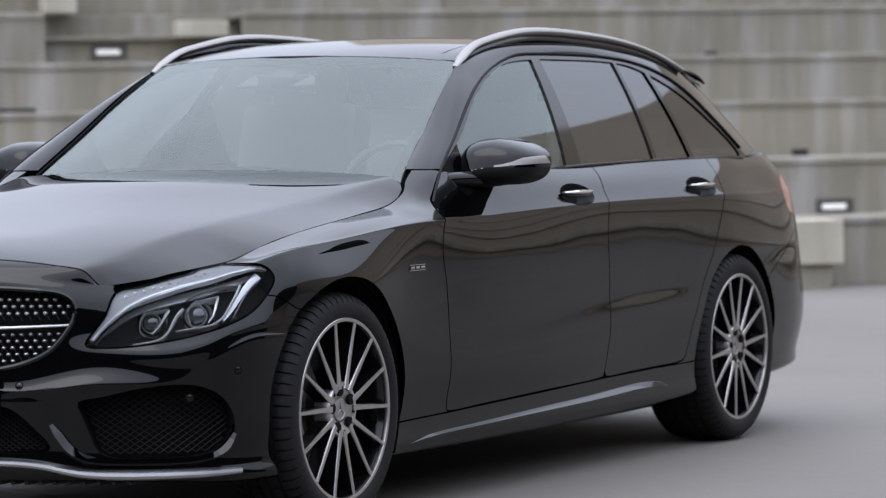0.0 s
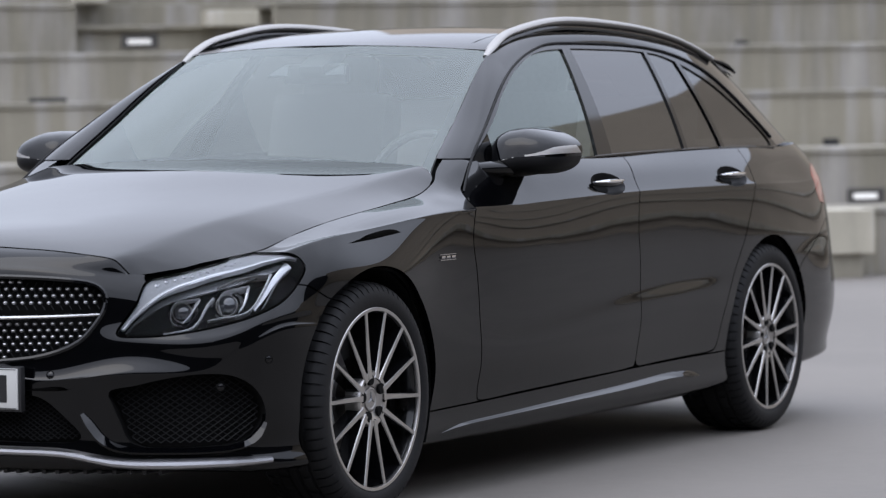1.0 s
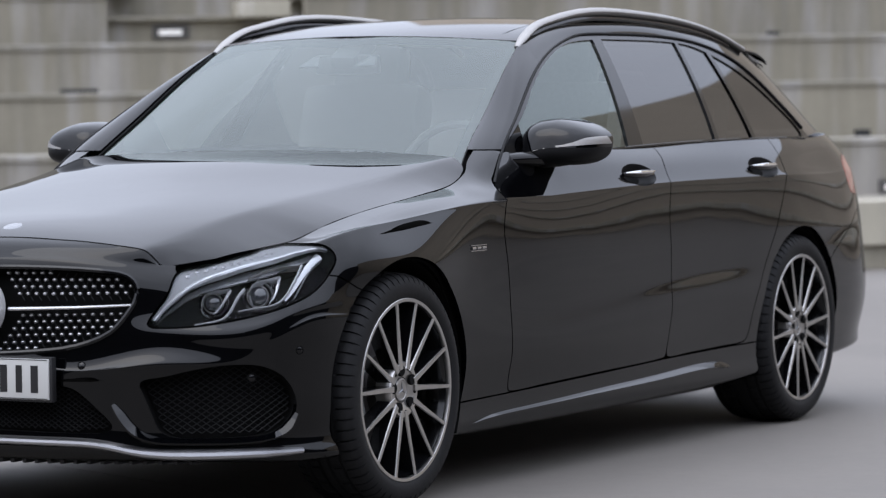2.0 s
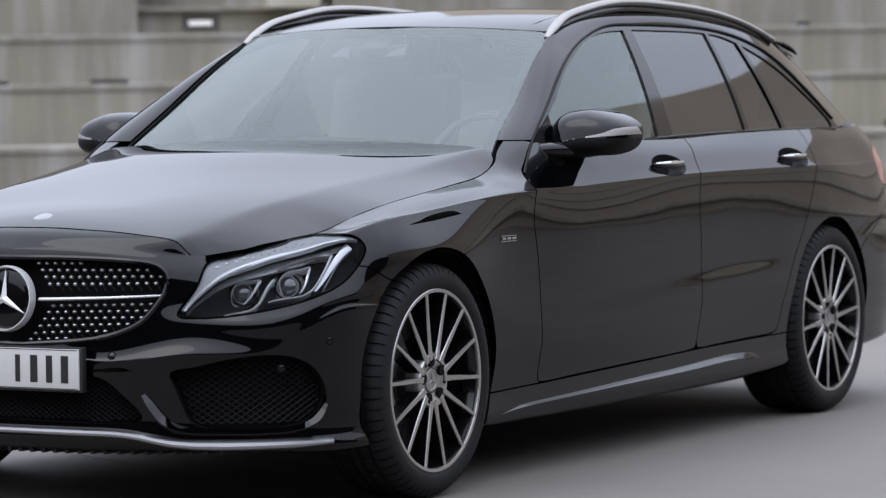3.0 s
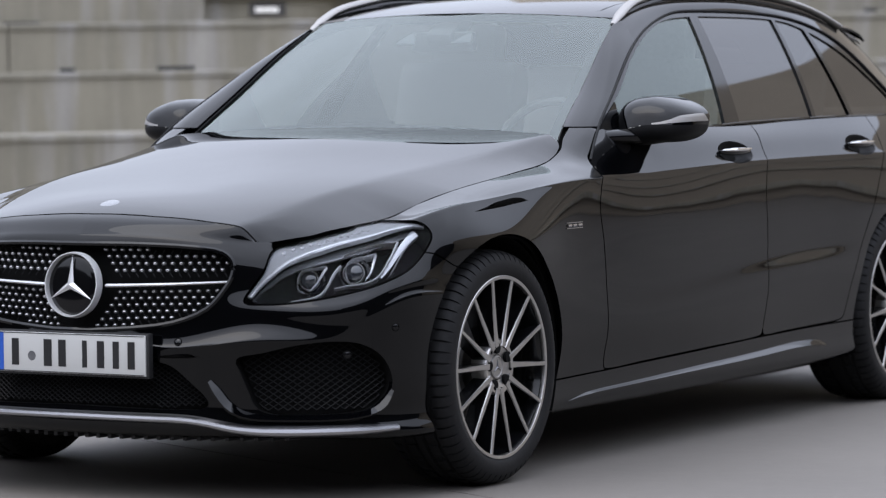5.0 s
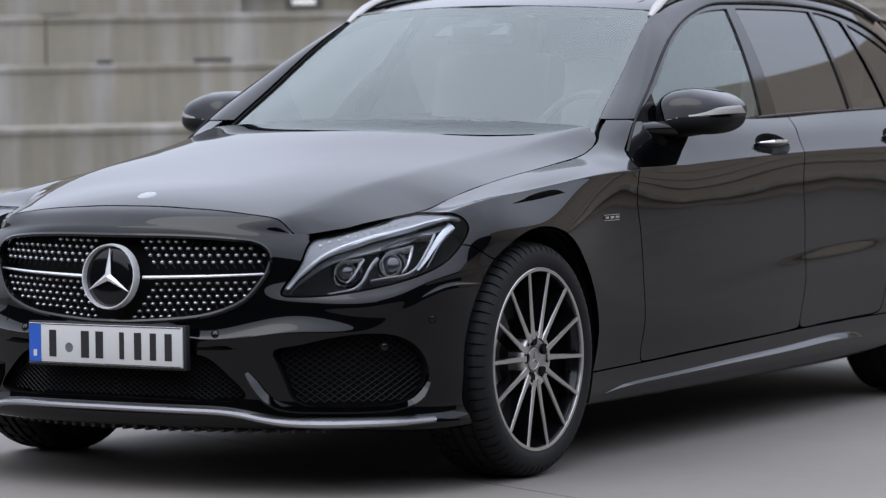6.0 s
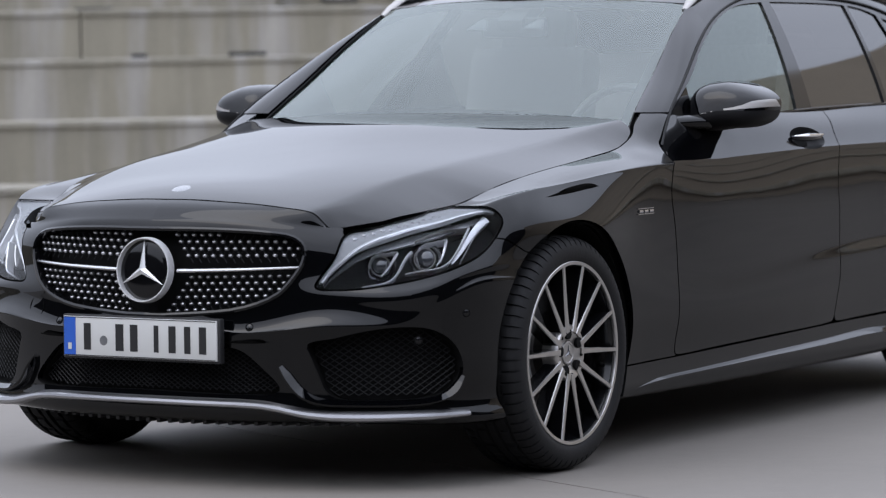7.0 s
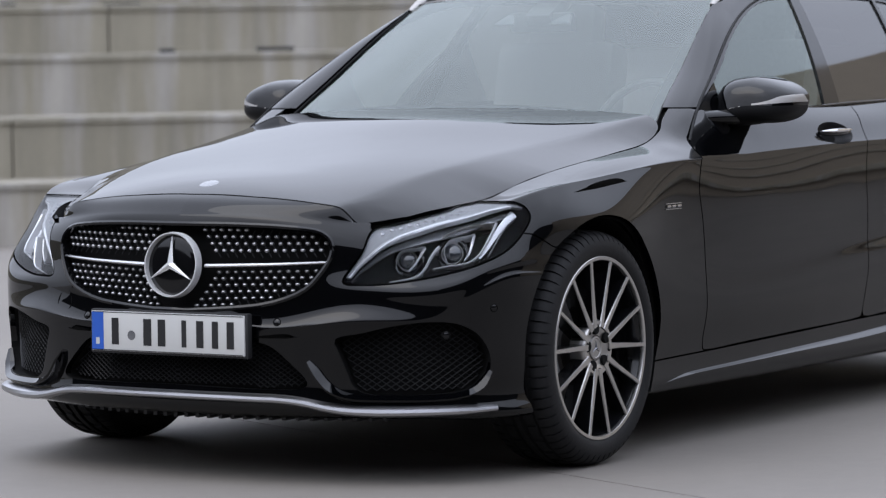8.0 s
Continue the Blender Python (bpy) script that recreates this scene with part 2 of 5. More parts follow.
def tube(bm, path, radius, steps=8, flat=1.0, ups=None):
    """A round or flattened rod along a path; radius may change along it."""
    p = [Vector(q) for q in path]
    rad = radius if isinstance(radius, (list, tuple)) else [radius] * len(p)
    rings = []
    for i, q in enumerate(p):
        d = (p[min(i + 1, len(p) - 1)] - p[max(i - 1, 0)]).normalized()
        up = Vector(ups[i]) if ups is not None else Vector((0, 0, 1))
        side = d.cross(up)
        if side.length < 1e-4:
            side = d.cross(Vector((0, 1, 0)))
        side.normalize()
        up = side.cross(d).normalized()
        rings.append([bm.verts.new(q + (side * math.cos(2 * math.pi * k / steps) + up * math.sin(2 * math.pi * k / steps) * flat) * rad[i]) for k in range(steps)])
    for a, b in zip(rings, rings[1:]):
        for k in range(steps):
            bm.faces.new((a[k], a[(k + 1) % steps], b[(k + 1) % steps], b[k]))
    bm.faces.new(rings[0])
    bm.faces.new(rings[-1][::-1])
    return rings


def sweep(bm, path, outs, profile, cap=True, scale=None):
    """A profile of (out, up) pairs carried along a path; outs: the outward way at each point."""
    rings = []
    for i, (q, o) in enumerate(zip(path, outs)):
        q, o = Vector(q), Vector(o).normalized()
        d = (Vector(path[min(i + 1, len(path) - 1)]) - Vector(path[max(i - 1, 0)])).normalized()
        u = d.cross(o).normalized()
        if u.z < 0:
            u = -u
        k = scale[i] if scale is not None else 1.0
        rings.append([bm.verts.new(q + o * a * k + u * b * k) for a, b in profile])
    n = len(profile)
    for a, b in zip(rings, rings[1:]):
        for k in range(n):
            bm.faces.new((a[k], a[(k + 1) % n], b[(k + 1) % n], b[k]))
    if cap:
        bm.faces.new(rings[0][::-1])
        bm.faces.new(rings[-1])
    bmesh.ops.recalc_face_normals(bm, faces=bm.faces)
    return rings


# ---- the place: a concrete floor and a concrete grandstand behind the car ----
def build_ground():
    """The floor reaches the horizon; a narrow joint is let into it beside the car."""
    bm = bmesh.new()
    a, b = Vector((1.10, -0.309, 0)), Vector((0.906, -0.424, 0))
    d = b.normalized()
    n = Vector((-d.y, d.x, 0))
    r, w, deep = 2500, 0.0035, Vector((0, 0, -0.006))
    rows = []
    for o, z in ((-r, 0), (-w, 0), (-w * 0.7, 1), (w * 0.7, 1), (w, 0), (r, 0)):
        rows.append([bm.verts.new(a + d * t + n * o + deep * z) for t in (-r, r)])
    for p, q in zip(rows, rows[1:]):
        bm.faces.new((p[0], p[1], q[1], q[0]))
    bmesh.ops.recalc_face_normals(bm, faces=bm.faces)
    me = bpy.data.meshes.new("ground")
    bm.to_mesh(me)
    bm.free()
    me.materials.append(GROUND)
    ob = new("ground", me)
    return tagged(ob, "smooth grey concrete floor with faint stains and a joint", "ground", kind="structure")


ground = build_ground()

# the stand's own axes: along its front, back into it; it leans a touch along its length
STAND = Matrix(((0.728, -0.685, 0, -2.99), (0.685, 0.728, 0, 13.47), (0, 0, 1, 0), (0, 0, 0, 1))) @ pose(0, 0, 0, 0, -0.45, 0)
RISE, TREAD, FIRST = 0.392, 0.81, 0.465


def row_z(r):
    """The foot of a row's upright panel; the rows are not quite even."""
    return ([0.0, FIRST, 0.872, 1.288][r] if r < 4 else FIRST + RISE * (r - 1))


def step_unit(length, rise, joint=0.012):
    """One cast step: an upright panel and a tread slab whose front edge stands proud."""
    bm = bmesh.new()
    box(bm, (length - joint, 0.12, rise - 0.05), (length / 2, 0.06 + 0.035, -0.05 - (rise - 0.05) / 2 + 0.0))
    me = bpy.data.meshes.new("riser")
    bm.to_mesh(me)
    bm.free()
    me.materials.append(STEP)
    bm = bmesh.new()
    box(bm, (length - joint, TREAD + 0.11, 0.05), (length / 2, (TREAD + 0.11) / 2 + 0.02, -0.025), bevel=0.012)
    slab = bpy.data.meshes.new("tread_slab")
    bm.to_mesh(slab)
    bm.free()
    slab.materials.append(NOSING)
    return me, slab


STAIR_ROW, STAIR, END = 4, (-4.80, -3.30), 5.0


def build_stand():
    root = thing("wall_grandstand", "weathered grey concrete grandstand of long seating steps", "grandstand", kind="structure")
    root.matrix_world = STAND
    shapes = {}
    rng = random.Random(4)
    for row in range(9):
        z = row_z(row + 1)
        rise = round(z - row_z(row), 3)
        b = TREAD * row
        start = -32 + rng.uniform(0, 3)
        a = start
        while a < 12:
            length = rng.choice((5.2, 6.0, 6.0, 7.4))
            # the stairway interrupts this row
            if row == STAIR_ROW and a < STAIR[0] - 0.001:
                if a + length > STAIR[0] - 1.5:
                    length = round(STAIR[0] - a, 3)
            elif row == STAIR_ROW and a < STAIR[1]:
                a = STAIR[1]
            # the stand ends beyond the car's tail
            if a < END - 0.1:
                key = (min(length, round(END - a, 3)), rise)
                if key not in shapes:
                    shapes[key] = step_unit(*key)
                for name, me in zip(("riser", "tread_slab"), shapes[key]):
                    ob = new(name, me)
                    ob.parent = root
                    ob.location = (a, b, z)
            a += length
    # the back that closes the stand
    bm = bmesh.new()
    box(bm, (36, 0.2, FIRST + RISE * 8), (-14, TREAD * 9 + 0.25, (FIRST + RISE * 8) / 2 - 0.02), bevel=0.01)
    me = bpy.data.meshes.new("back_wall")
    bm.to_mesh(me)
    bm.free()
    me.materials.append(STEP)
    new("back_wall", me).parent = root
    return root


stand = build_stand()


def stand_box(name, material, a, b, z, bevel=0.008, label=""):
    """A cast piece of the stand between pairs of its own axes."""
    bm = bmesh.new()
    box(bm, (a[1] - a[0], b[1] - b[0], z[1] - z[0]), ((a[0] + a[1]) / 2, (b[0] + b[1]) / 2, (z[0] + z[1]) / 2), bevel=bevel)
    me = bpy.data.meshes.new(name)
    bm.to_mesh(me)
    bm.free()
    me.materials.append(material)
    ob = new(name, me)
    ob.parent = stand
    return tagged(ob, label)


# the stairway: half steps set into the row, pale loose blocks as treads
zf, bf = row_z(STAIR_ROW), TREAD * STAIR_ROW
stand_box("stair_riser", STEP, (STAIR[0] + 0.004, STAIR[1] + 0.4), (bf + 0.50, bf + 0.62), (zf - 0.05, zf + 0.19))
stand_box("stair_tread", STEP, (STAIR[0] + 0.004, STAIR[1] + 0.4), (bf + 0.44, bf + 0.95), (zf + 0.19, zf + 0.225))
stand_box("stair_riser", STEP, (STAIR[0] + 0.004, STAIR[1] + 0.4), (bf + 0.72, bf + 0.80), (zf + 0.225, zf + RISE))
stand_box("stair_floor", STEP, (STAIR[0] + 0.004, STAIR[1] - 0.004), (bf + 0.06, bf + 0.50), (zf - 0.06, zf + 0.002))
stand_box("stair_block", BLOCK, (-4.74, -4.50), (bf + 0.42, bf + 0.74), (zf + 0.40, zf + 0.80), label="pale concrete stair block")
stand_box("stair_block", BLOCK, (-3.78, -3.40), (bf + 0.10, bf + 0.42), (zf + 0.205, zf + 0.325), label="pale concrete stair block")
stand_box("stair_block", BLOCK, (-1.20, 0.055), (-0.34, -0.004), (0.162, 0.462), label="pale concrete stair block")
stand_box("stair_block", STEP, (-1.20, -0.015), (-0.30, -0.006), (-0.02, 0.162))


def step_light(a, r, rise=0.0, back=0.0):
    """A bulkhead lamp let into an upright panel, its strip alight."""
    b, z = TREAD * r + 0.035 + back, row_z(r) + rise
    lamp_ = thing("step_light", "recessed bulkhead lamp with a glowing strip in the concrete step", "lamp", group="step lights")
    w, h = 0.28, 0.105
    pieces = []
    for name, mat, (da, db), (e0, e1), (dz0, dz1) in (("housing", LAMP_BOX, (0, w), (-0.006, 0.02), (0, h)), ("frame", LAMP_BOX, (0, w), (-0.018, -0.006), (h - 0.018, h)), ("frame", LAMP_BOX, (0, w), (-0.018, -0.006), (0, 0.014)),
                                                     ("frame", LAMP_BOX, (0, 0.016), (-0.018, -0.006), (0.014, h - 0.018)), ("frame", LAMP_BOX, (w - 0.016, w), (-0.018, -0.006), (0.014, h - 0.018)), ("diffuser", LAMP_GLOW, (0.045, w - 0.055), (-0.014, -0.007), (0.030, 0.068))):
        bm = bmesh.new()
        box(bm, (db - da, e1 - e0, dz1 - dz0), ((da + db) / 2, (e0 + e1) / 2, (dz0 + dz1) / 2), bevel=0.002)
        me = bpy.data.meshes.new(name)
        bm.to_mesh(me)
        bm.free()
        me.materials.append(mat)
        ob = new(name, me)
        ob.parent = lamp_
        pieces.append(ob)
    lamp_.matrix_world = STAND @ pose(a, b, z)
    return lamp_


step_light(0.33, 1, 0.004)
step_light(-4.39, STAIR_ROW, 0.055, 0.465)

# drain holes and slots at the panels' feet: dark blocks painted as their inner shade
for a, r, w, h in ((0.47, 2, 0.115, 0.05), (0.38, 4, 0.10, 0.042), (-0.05, 5, 0.26, 0.026), (-5.98, 3, 0.105, 0.03), (-5.28, 3, 0.27, 0.03), (-7.05, 4, 0.105, 0.03), (-6.30, 4, 0.27, 0.026), (-6.18, 1, 0.085, 0.03),
                   (-3.0, 3, 0.27, 0.028), (2.1, 3, 0.26, 0.028), (-8.2, 2, 0.10, 0.035), (-9.4, 2, 0.26, 0.028)):
    stand_box("drain_slot", HOLE, (a, a + w), (TREAD * r + 0.015, TREAD * r + 0.05), (row_z(r) + 0.001, row_z(r) + 0.001 + h), 0.0)


# plain unseen walls, added round the yard to shape the car's reflections
CORNERS = [(-40, 72.4), (60, 36), (31, -36), (-14, -41), (-31, -12)]
HIGH = [20.5, 17.0, 14.0, 9.0]
for (name, h), a, b in zip(zip(("wall_east", "wall_south_east", "wall_south", "wall_west"), HIGH), CORNERS, CORNERS[1:]):
    a, b = Vector((*a, 0)), Vector((*b, 0))
    d = b - a
    bm = bmesh.new()
    box(bm, (d.length, 0.6, h), (d.length / 2, -0.3, h / 2), bevel=0.05)
    me = bpy.data.meshes.new(name)
    bm.to_mesh(me)
    bm.free()
    # brown where the flank mirrors it; near-black on the sides the front mirrors
    me.materials.append(BANK if name == "wall_east" else UNSEEN_DARK)
    ob = tagged(new(name, me), "plain unseen wall round the yard, added for the car to mirror", "wall", kind="structure")
    ob.matrix_world = Matrix.Translation(a) @ Matrix.Rotation(math.atan2(d.y, d.x), 4, "Z")
    if name == "wall_east":
        # long cast ledges, whose edges the car's flank mirrors
        for z, high, out in ((0.8, 0.40, 0.30), (2.9, 0.35, 0.22), (5.6, 0.45, 0.16), (9.4, 0.35, 0.12)):
            bm = bmesh.new()
            box(bm, (d.length - 0.8, out, high), (d.length / 2, -0.61 - out / 2, z), bevel=0.04)
            me = bpy.data.meshes.new("ledge")
            bm.to_mesh(me)
            bm.free()
            me.materials.append(BLOCK)
            new("ledge", me).parent = ob

# ---- curves and sheets: the car's skin is drawn as smooth sheets that are cut into panels ----
def spline(xk, yk, x):
    """Natural cubic through the knots, straight beyond the ends; yk may have columns."""
    xk, yk, x = np.asarray(xk, float), np.asarray(yk, float), np.asarray(x, float)
    flat = yk.ndim == 1
    yk = yk.reshape(len(xk), -1)
    h, n = np.diff(xk), len(xk)
    a, b = np.eye(n), np.zeros((n, yk.shape[1]))
    for i in range(1, n - 1):
        a[i, i - 1:i + 2] = h[i - 1], 2 * (h[i - 1] + h[i]), h[i]
        b[i] = 6 * ((yk[i + 1] - yk[i]) / h[i] - (yk[i] - yk[i - 1]) / h[i - 1])
    m = np.linalg.solve(a, b)
    xc = np.clip(x, xk[0], xk[-1])
    i = np.clip(np.searchsorted(xk, xc, side="right") - 1, 0, n - 2)
    d, e, hi = (xk[i + 1] - xc)[..., None], (xc - xk[i])[..., None], h[i][..., None]
    y = (m[i] * d ** 3 + m[i + 1] * e ** 3) / (6 * hi) + (yk[i] / hi - m[i] * hi / 6) * d + (yk[i + 1] / hi - m[i + 1] * hi / 6) * e
    return y[..., 0] if flat else y


def smooth_loop(points, per=10):
    """A closed outline through the points, rounded."""
    p = np.asarray(points, float)
    out = []
    for i in range(len(p)):
        a, b, c, d = p[i - 1], p[i], p[(i + 1) % len(p)], p[(i + 2) % len(p)]
        la, lb, lc = (max(np.linalg.norm(q), 1e-6) ** 0.5 for q in (b - a, c - b, d - c))
        m1 = (c - b) + lb * ((b - a) / la - (c - a) / (la + lb))
        m2 = (c - b) + lb * ((d - c) / lc - (d - b) / (lb + lc))
        for t in np.arange(per) / per:
            out.append((2 * t ** 3 - 3 * t ** 2 + 1) * b + (t ** 3 - 2 * t ** 2 + t) * m1 + (3 * t ** 2 - 2 * t ** 3) * c + (t ** 3 - t ** 2) * m2)
    return np.array(out)


def inside(loop, uv):
    """Distance of each uv from the closed loop, negative inside."""
    a, b = loop, np.roll(loop, -1, axis=0)
    best, odd = np.full(len(uv), 1e9), np.zeros(len(uv), bool)
    for p, q in zip(a, b):
        d, w = q - p, uv - p
        t = np.clip((w @ d) / max(d @ d, 1e-12), 0, 1)
        best = np.minimum(best, np.hypot(*(w - t[:, None] * d).T))
        if q[1] != p[1]:
            odd ^= ((p[1] > uv[:, 1]) != (q[1] > uv[:, 1])) & (uv[:, 0] < (q[0] - p[0]) * (uv[:, 1] - p[1]) / (q[1] - p[1]) + p[0])
    return np.where(odd, -best, best)


class Sheet:
    """A curved sheet: places, normals, its own flat coordinates, faces."""

    def __init__(self, v, n, uv, f):
        self.v, self.n, self.uv, self.f = v, n, uv, f

    @staticmethod
    def grid(at, us, vs, flip=False):
        uu, vv = np.meshgrid(us, vs, indexing="ij")
        p, uv = at(uu.ravel(), vv.ravel())
        q = p.reshape(len(us), len(vs), 3)
        n = np.cross(np.gradient(q, axis=0), np.gradient(q, axis=1))
        n = (n / np.maximum(np.linalg.norm(n, axis=2, keepdims=True), 1e-9)).reshape(-1, 3)
        k = len(vs)
        f = [[i * k + j, (i + 1) * k + j, (i + 1) * k + j + 1, i * k + j + 1] for i in range(len(us) - 1) for j in range(k - 1)]
        if flip:
            n, f = -n, [g[::-1] for g in f]
        return Sheet(p, n, uv, f)

    def cut(self, dist):
        """Two sheets: where dist is negative, where it is positive."""
        v, n, uv = list(self.v), list(self.n), list(self.uv)
        d = np.where(np.abs(dist) < 1e-5, 1e-5, dist)
        made, low, high = {}, [], []

        def between(i, j):
            key = (min(i, j), max(i, j))
            if key not in made:
                t = d[i] / (d[i] - d[j])
                made[key] = len(v)
                v.append(self.v[i] + t * (self.v[j] - self.v[i]))
                m = self.n[i] + t * (self.n[j] - self.n[i])
                n.append(m / max(np.linalg.norm(m), 1e-9))
                uv.append(self.uv[i] + t * (self.uv[j] - self.uv[i]))
            return made[key]

        for g in self.f:
            s = [d[i] < 0 for i in g]
            if all(s):
                low.append(g)
            elif not any(s):
                high.append(g)
            else:
                a, b = [], []
                for i, j in zip(g, g[1:] + g[:1]):
                    (a if d[i] < 0 else b).append(i)
                    if (d[i] < 0) != (d[j] < 0):
                        k = between(i, j)
                        a.append(k), b.append(k)
                if len(a) > 2:
                    low.append(a)
                if len(b) > 2:
                    high.append(b)
        v, n, uv = np.array(v), np.array(n), np.array(uv)
        return Sheet(v, n, uv, low).tidy(), Sheet(v, n, uv, high).tidy()

    def tidy(self):
        used = sorted({i for g in self.f for i in g})
        at = {i: k for k, i in enumerate(used)}
        if not used:
            return Sheet(np.zeros((0, 3)), np.zeros((0, 3)), np.zeros((0, 2)), [])
        return Sheet(self.v[used], self.n[used], self.uv[used], [[at[i] for i in g] for g in self.f])

    def panel(self, loop, gap=0.004):
        """The panel inside a loop and the rest, with an open joint between them."""
        low, high = self.cut(inside(loop, self.uv) + gap / 2)
        _, rest = high.cut(inside(loop, high.uv) - gap / 2) if len(high.f) else (None, high)
        return low, rest

    def edges(self):
        """Border edges, in the faces' own direction."""
        seen = {}
        for g in self.f:
            for i, j in zip(g, g[1:] + g[:1]):
                seen[(i, j)] = 1
        return [(i, j) for i, j in seen if (j, i) not in seen]

    def folded(self, depth, keep=None, into=None):
        """The same sheet with its border turned inwards by depth, as pressed metal is."""
        e = [(i, j) for i, j in self.edges() if keep is None or (keep(self.uv[i]) and keep(self.uv[j]))]
        ids = sorted({i for q in e for i in q})
        at = {i: k for k, i in enumerate(ids)}
        way = -self.n[ids] if into is None else np.tile(np.asarray(into, float), (len(ids), 1))
        mid = self.v[ids] + way * depth
        side = np.zeros((len(ids), 3))
        for i, j in e:
            c = np.cross(self.v[j] - self.v[i], self.n[i])
            for k in (i, j):
                side[at[k]] += c
        side /= np.maximum(np.linalg.norm(side, axis=1, keepdims=True), 1e-9)
        b = len(self.v)
        m = len(ids)
        v = np.vstack([self.v, self.v[ids], mid])
        n = np.vstack([self.n, side, side])
        uv = np.vstack([self.uv, self.uv[ids], self.uv[ids]])
        f = self.f + [[b + at[j], b + at[i], b + m + at[i], b + m + at[j]] for i, j in e]
        return Sheet(v, n, uv, f)

    def largest(self):
        """Only the biggest connected piece, without slivers."""
        up = list(range(len(self.v)))

        def root(i):
            while up[i] != i:
                up[i] = up[up[i]]
                i = up[i]
            return i

        for g in self.f:
            for i in g[1:]:
                up[root(i)] = root(g[0])
        size = {}
        for g in self.f:
            size[root(g[0])] = size.get(root(g[0]), 0) + 1
        most = max(size, key=size.get)
        return Sheet(self.v, self.n, self.uv, [g for g in self.f if root(g[0]) == most]).tidy()

    def eased(self, weight, rounds=14):
        """The same sheet with its normals evened out between neighbours, as far as weight (0 to 1) says."""
        e = np.array([(i, j) for g in self.f for i, j in zip(g, g[1:] + g[:1])])
        n = self.n.copy()
        for _ in range(rounds):
            total = n.copy()
            np.add.at(total, e[:, 0], n[e[:, 1]])
            np.add.at(total, e[:, 1], n[e[:, 0]])
            total /= np.maximum(np.linalg.norm(total, axis=1, keepdims=True), 1e-9)
            n = n + (total - n) * weight[:, None]
        return Sheet(self.v, n / np.maximum(np.linalg.norm(n, axis=1, keepdims=True), 1e-9), self.uv, self.f)

    def moved(self, far):
        return Sheet(self.v + self.n * far, self.n, self.uv, self.f)

    def mirrored(self):
        k = np.array([-1.0, 1, 1])
        return Sheet(self.v * k, self.n * k, self.uv, [g[::-1] for g in self.f])

    def joined(self, other):
        b = len(self.v)
        return Sheet(np.vstack([self.v, other.v]), np.vstack([self.n, other.n]), np.vstack([self.uv, other.uv]), self.f + [[i + b for i in g] for g in other.f])


# the car's outline from above, half of it, front middle to rear middle
PLAN = np.array([(0, -0.815), (0.16, -0.808), (0.325, -0.785), (0.48, -0.738), (0.63, -0.668), (0.755, -0.582), (0.84, -0.475), (0.878, -0.36), (0.893, -0.2),
                 (0.899, 0.0), (0.9, 0.35), (0.9, 0.8), (0.904, 1.5), (0.905, 2.2), (0.906, 2.84), (0.893, 3.25), (0.862, 3.52), (0.79, 3.7), (0.62, 3.82), (0.35, 3.865), (0, 3.88)])
_len = np.concatenate([[0], np.cumsum(np.hypot(*np.diff(PLAN, axis=0).T))]) - 0.0
_len -= _len[9]
_fine = np.linspace(_len[0], _len[-1], 4000)
_xy = spline(_len, PLAN, _fine)
_tan = np.gradient(_xy, _fine, axis=0)
_out = np.stack([_tan[:, 1], -_tan[:, 0]], 1)
_out /= np.linalg.norm(_out, axis=1, keepdims=True)
_out[0], _out[-1] = (0, -1), (0, 1)


def plan_at(s):
    """Place and outward way of the outline at the length s (about y along the side)."""
    return (np.stack([np.interp(s, _fine, _xy[:, k]) for k in (0, 1)], -1), np.stack([np.interp(s, _fine, _out[:, k]) for k in (0, 1)], -1))


# the stations round the car at which the rails are set: front middle ... rear middle
STATIONS = np.array([_len[0], -1.12, -0.87, -0.62, -0.45, -0.3, 0.0, 0.36, 0.8, 1.5, 2.3, 2.84, 3.3, 3.65, _len[-1]])
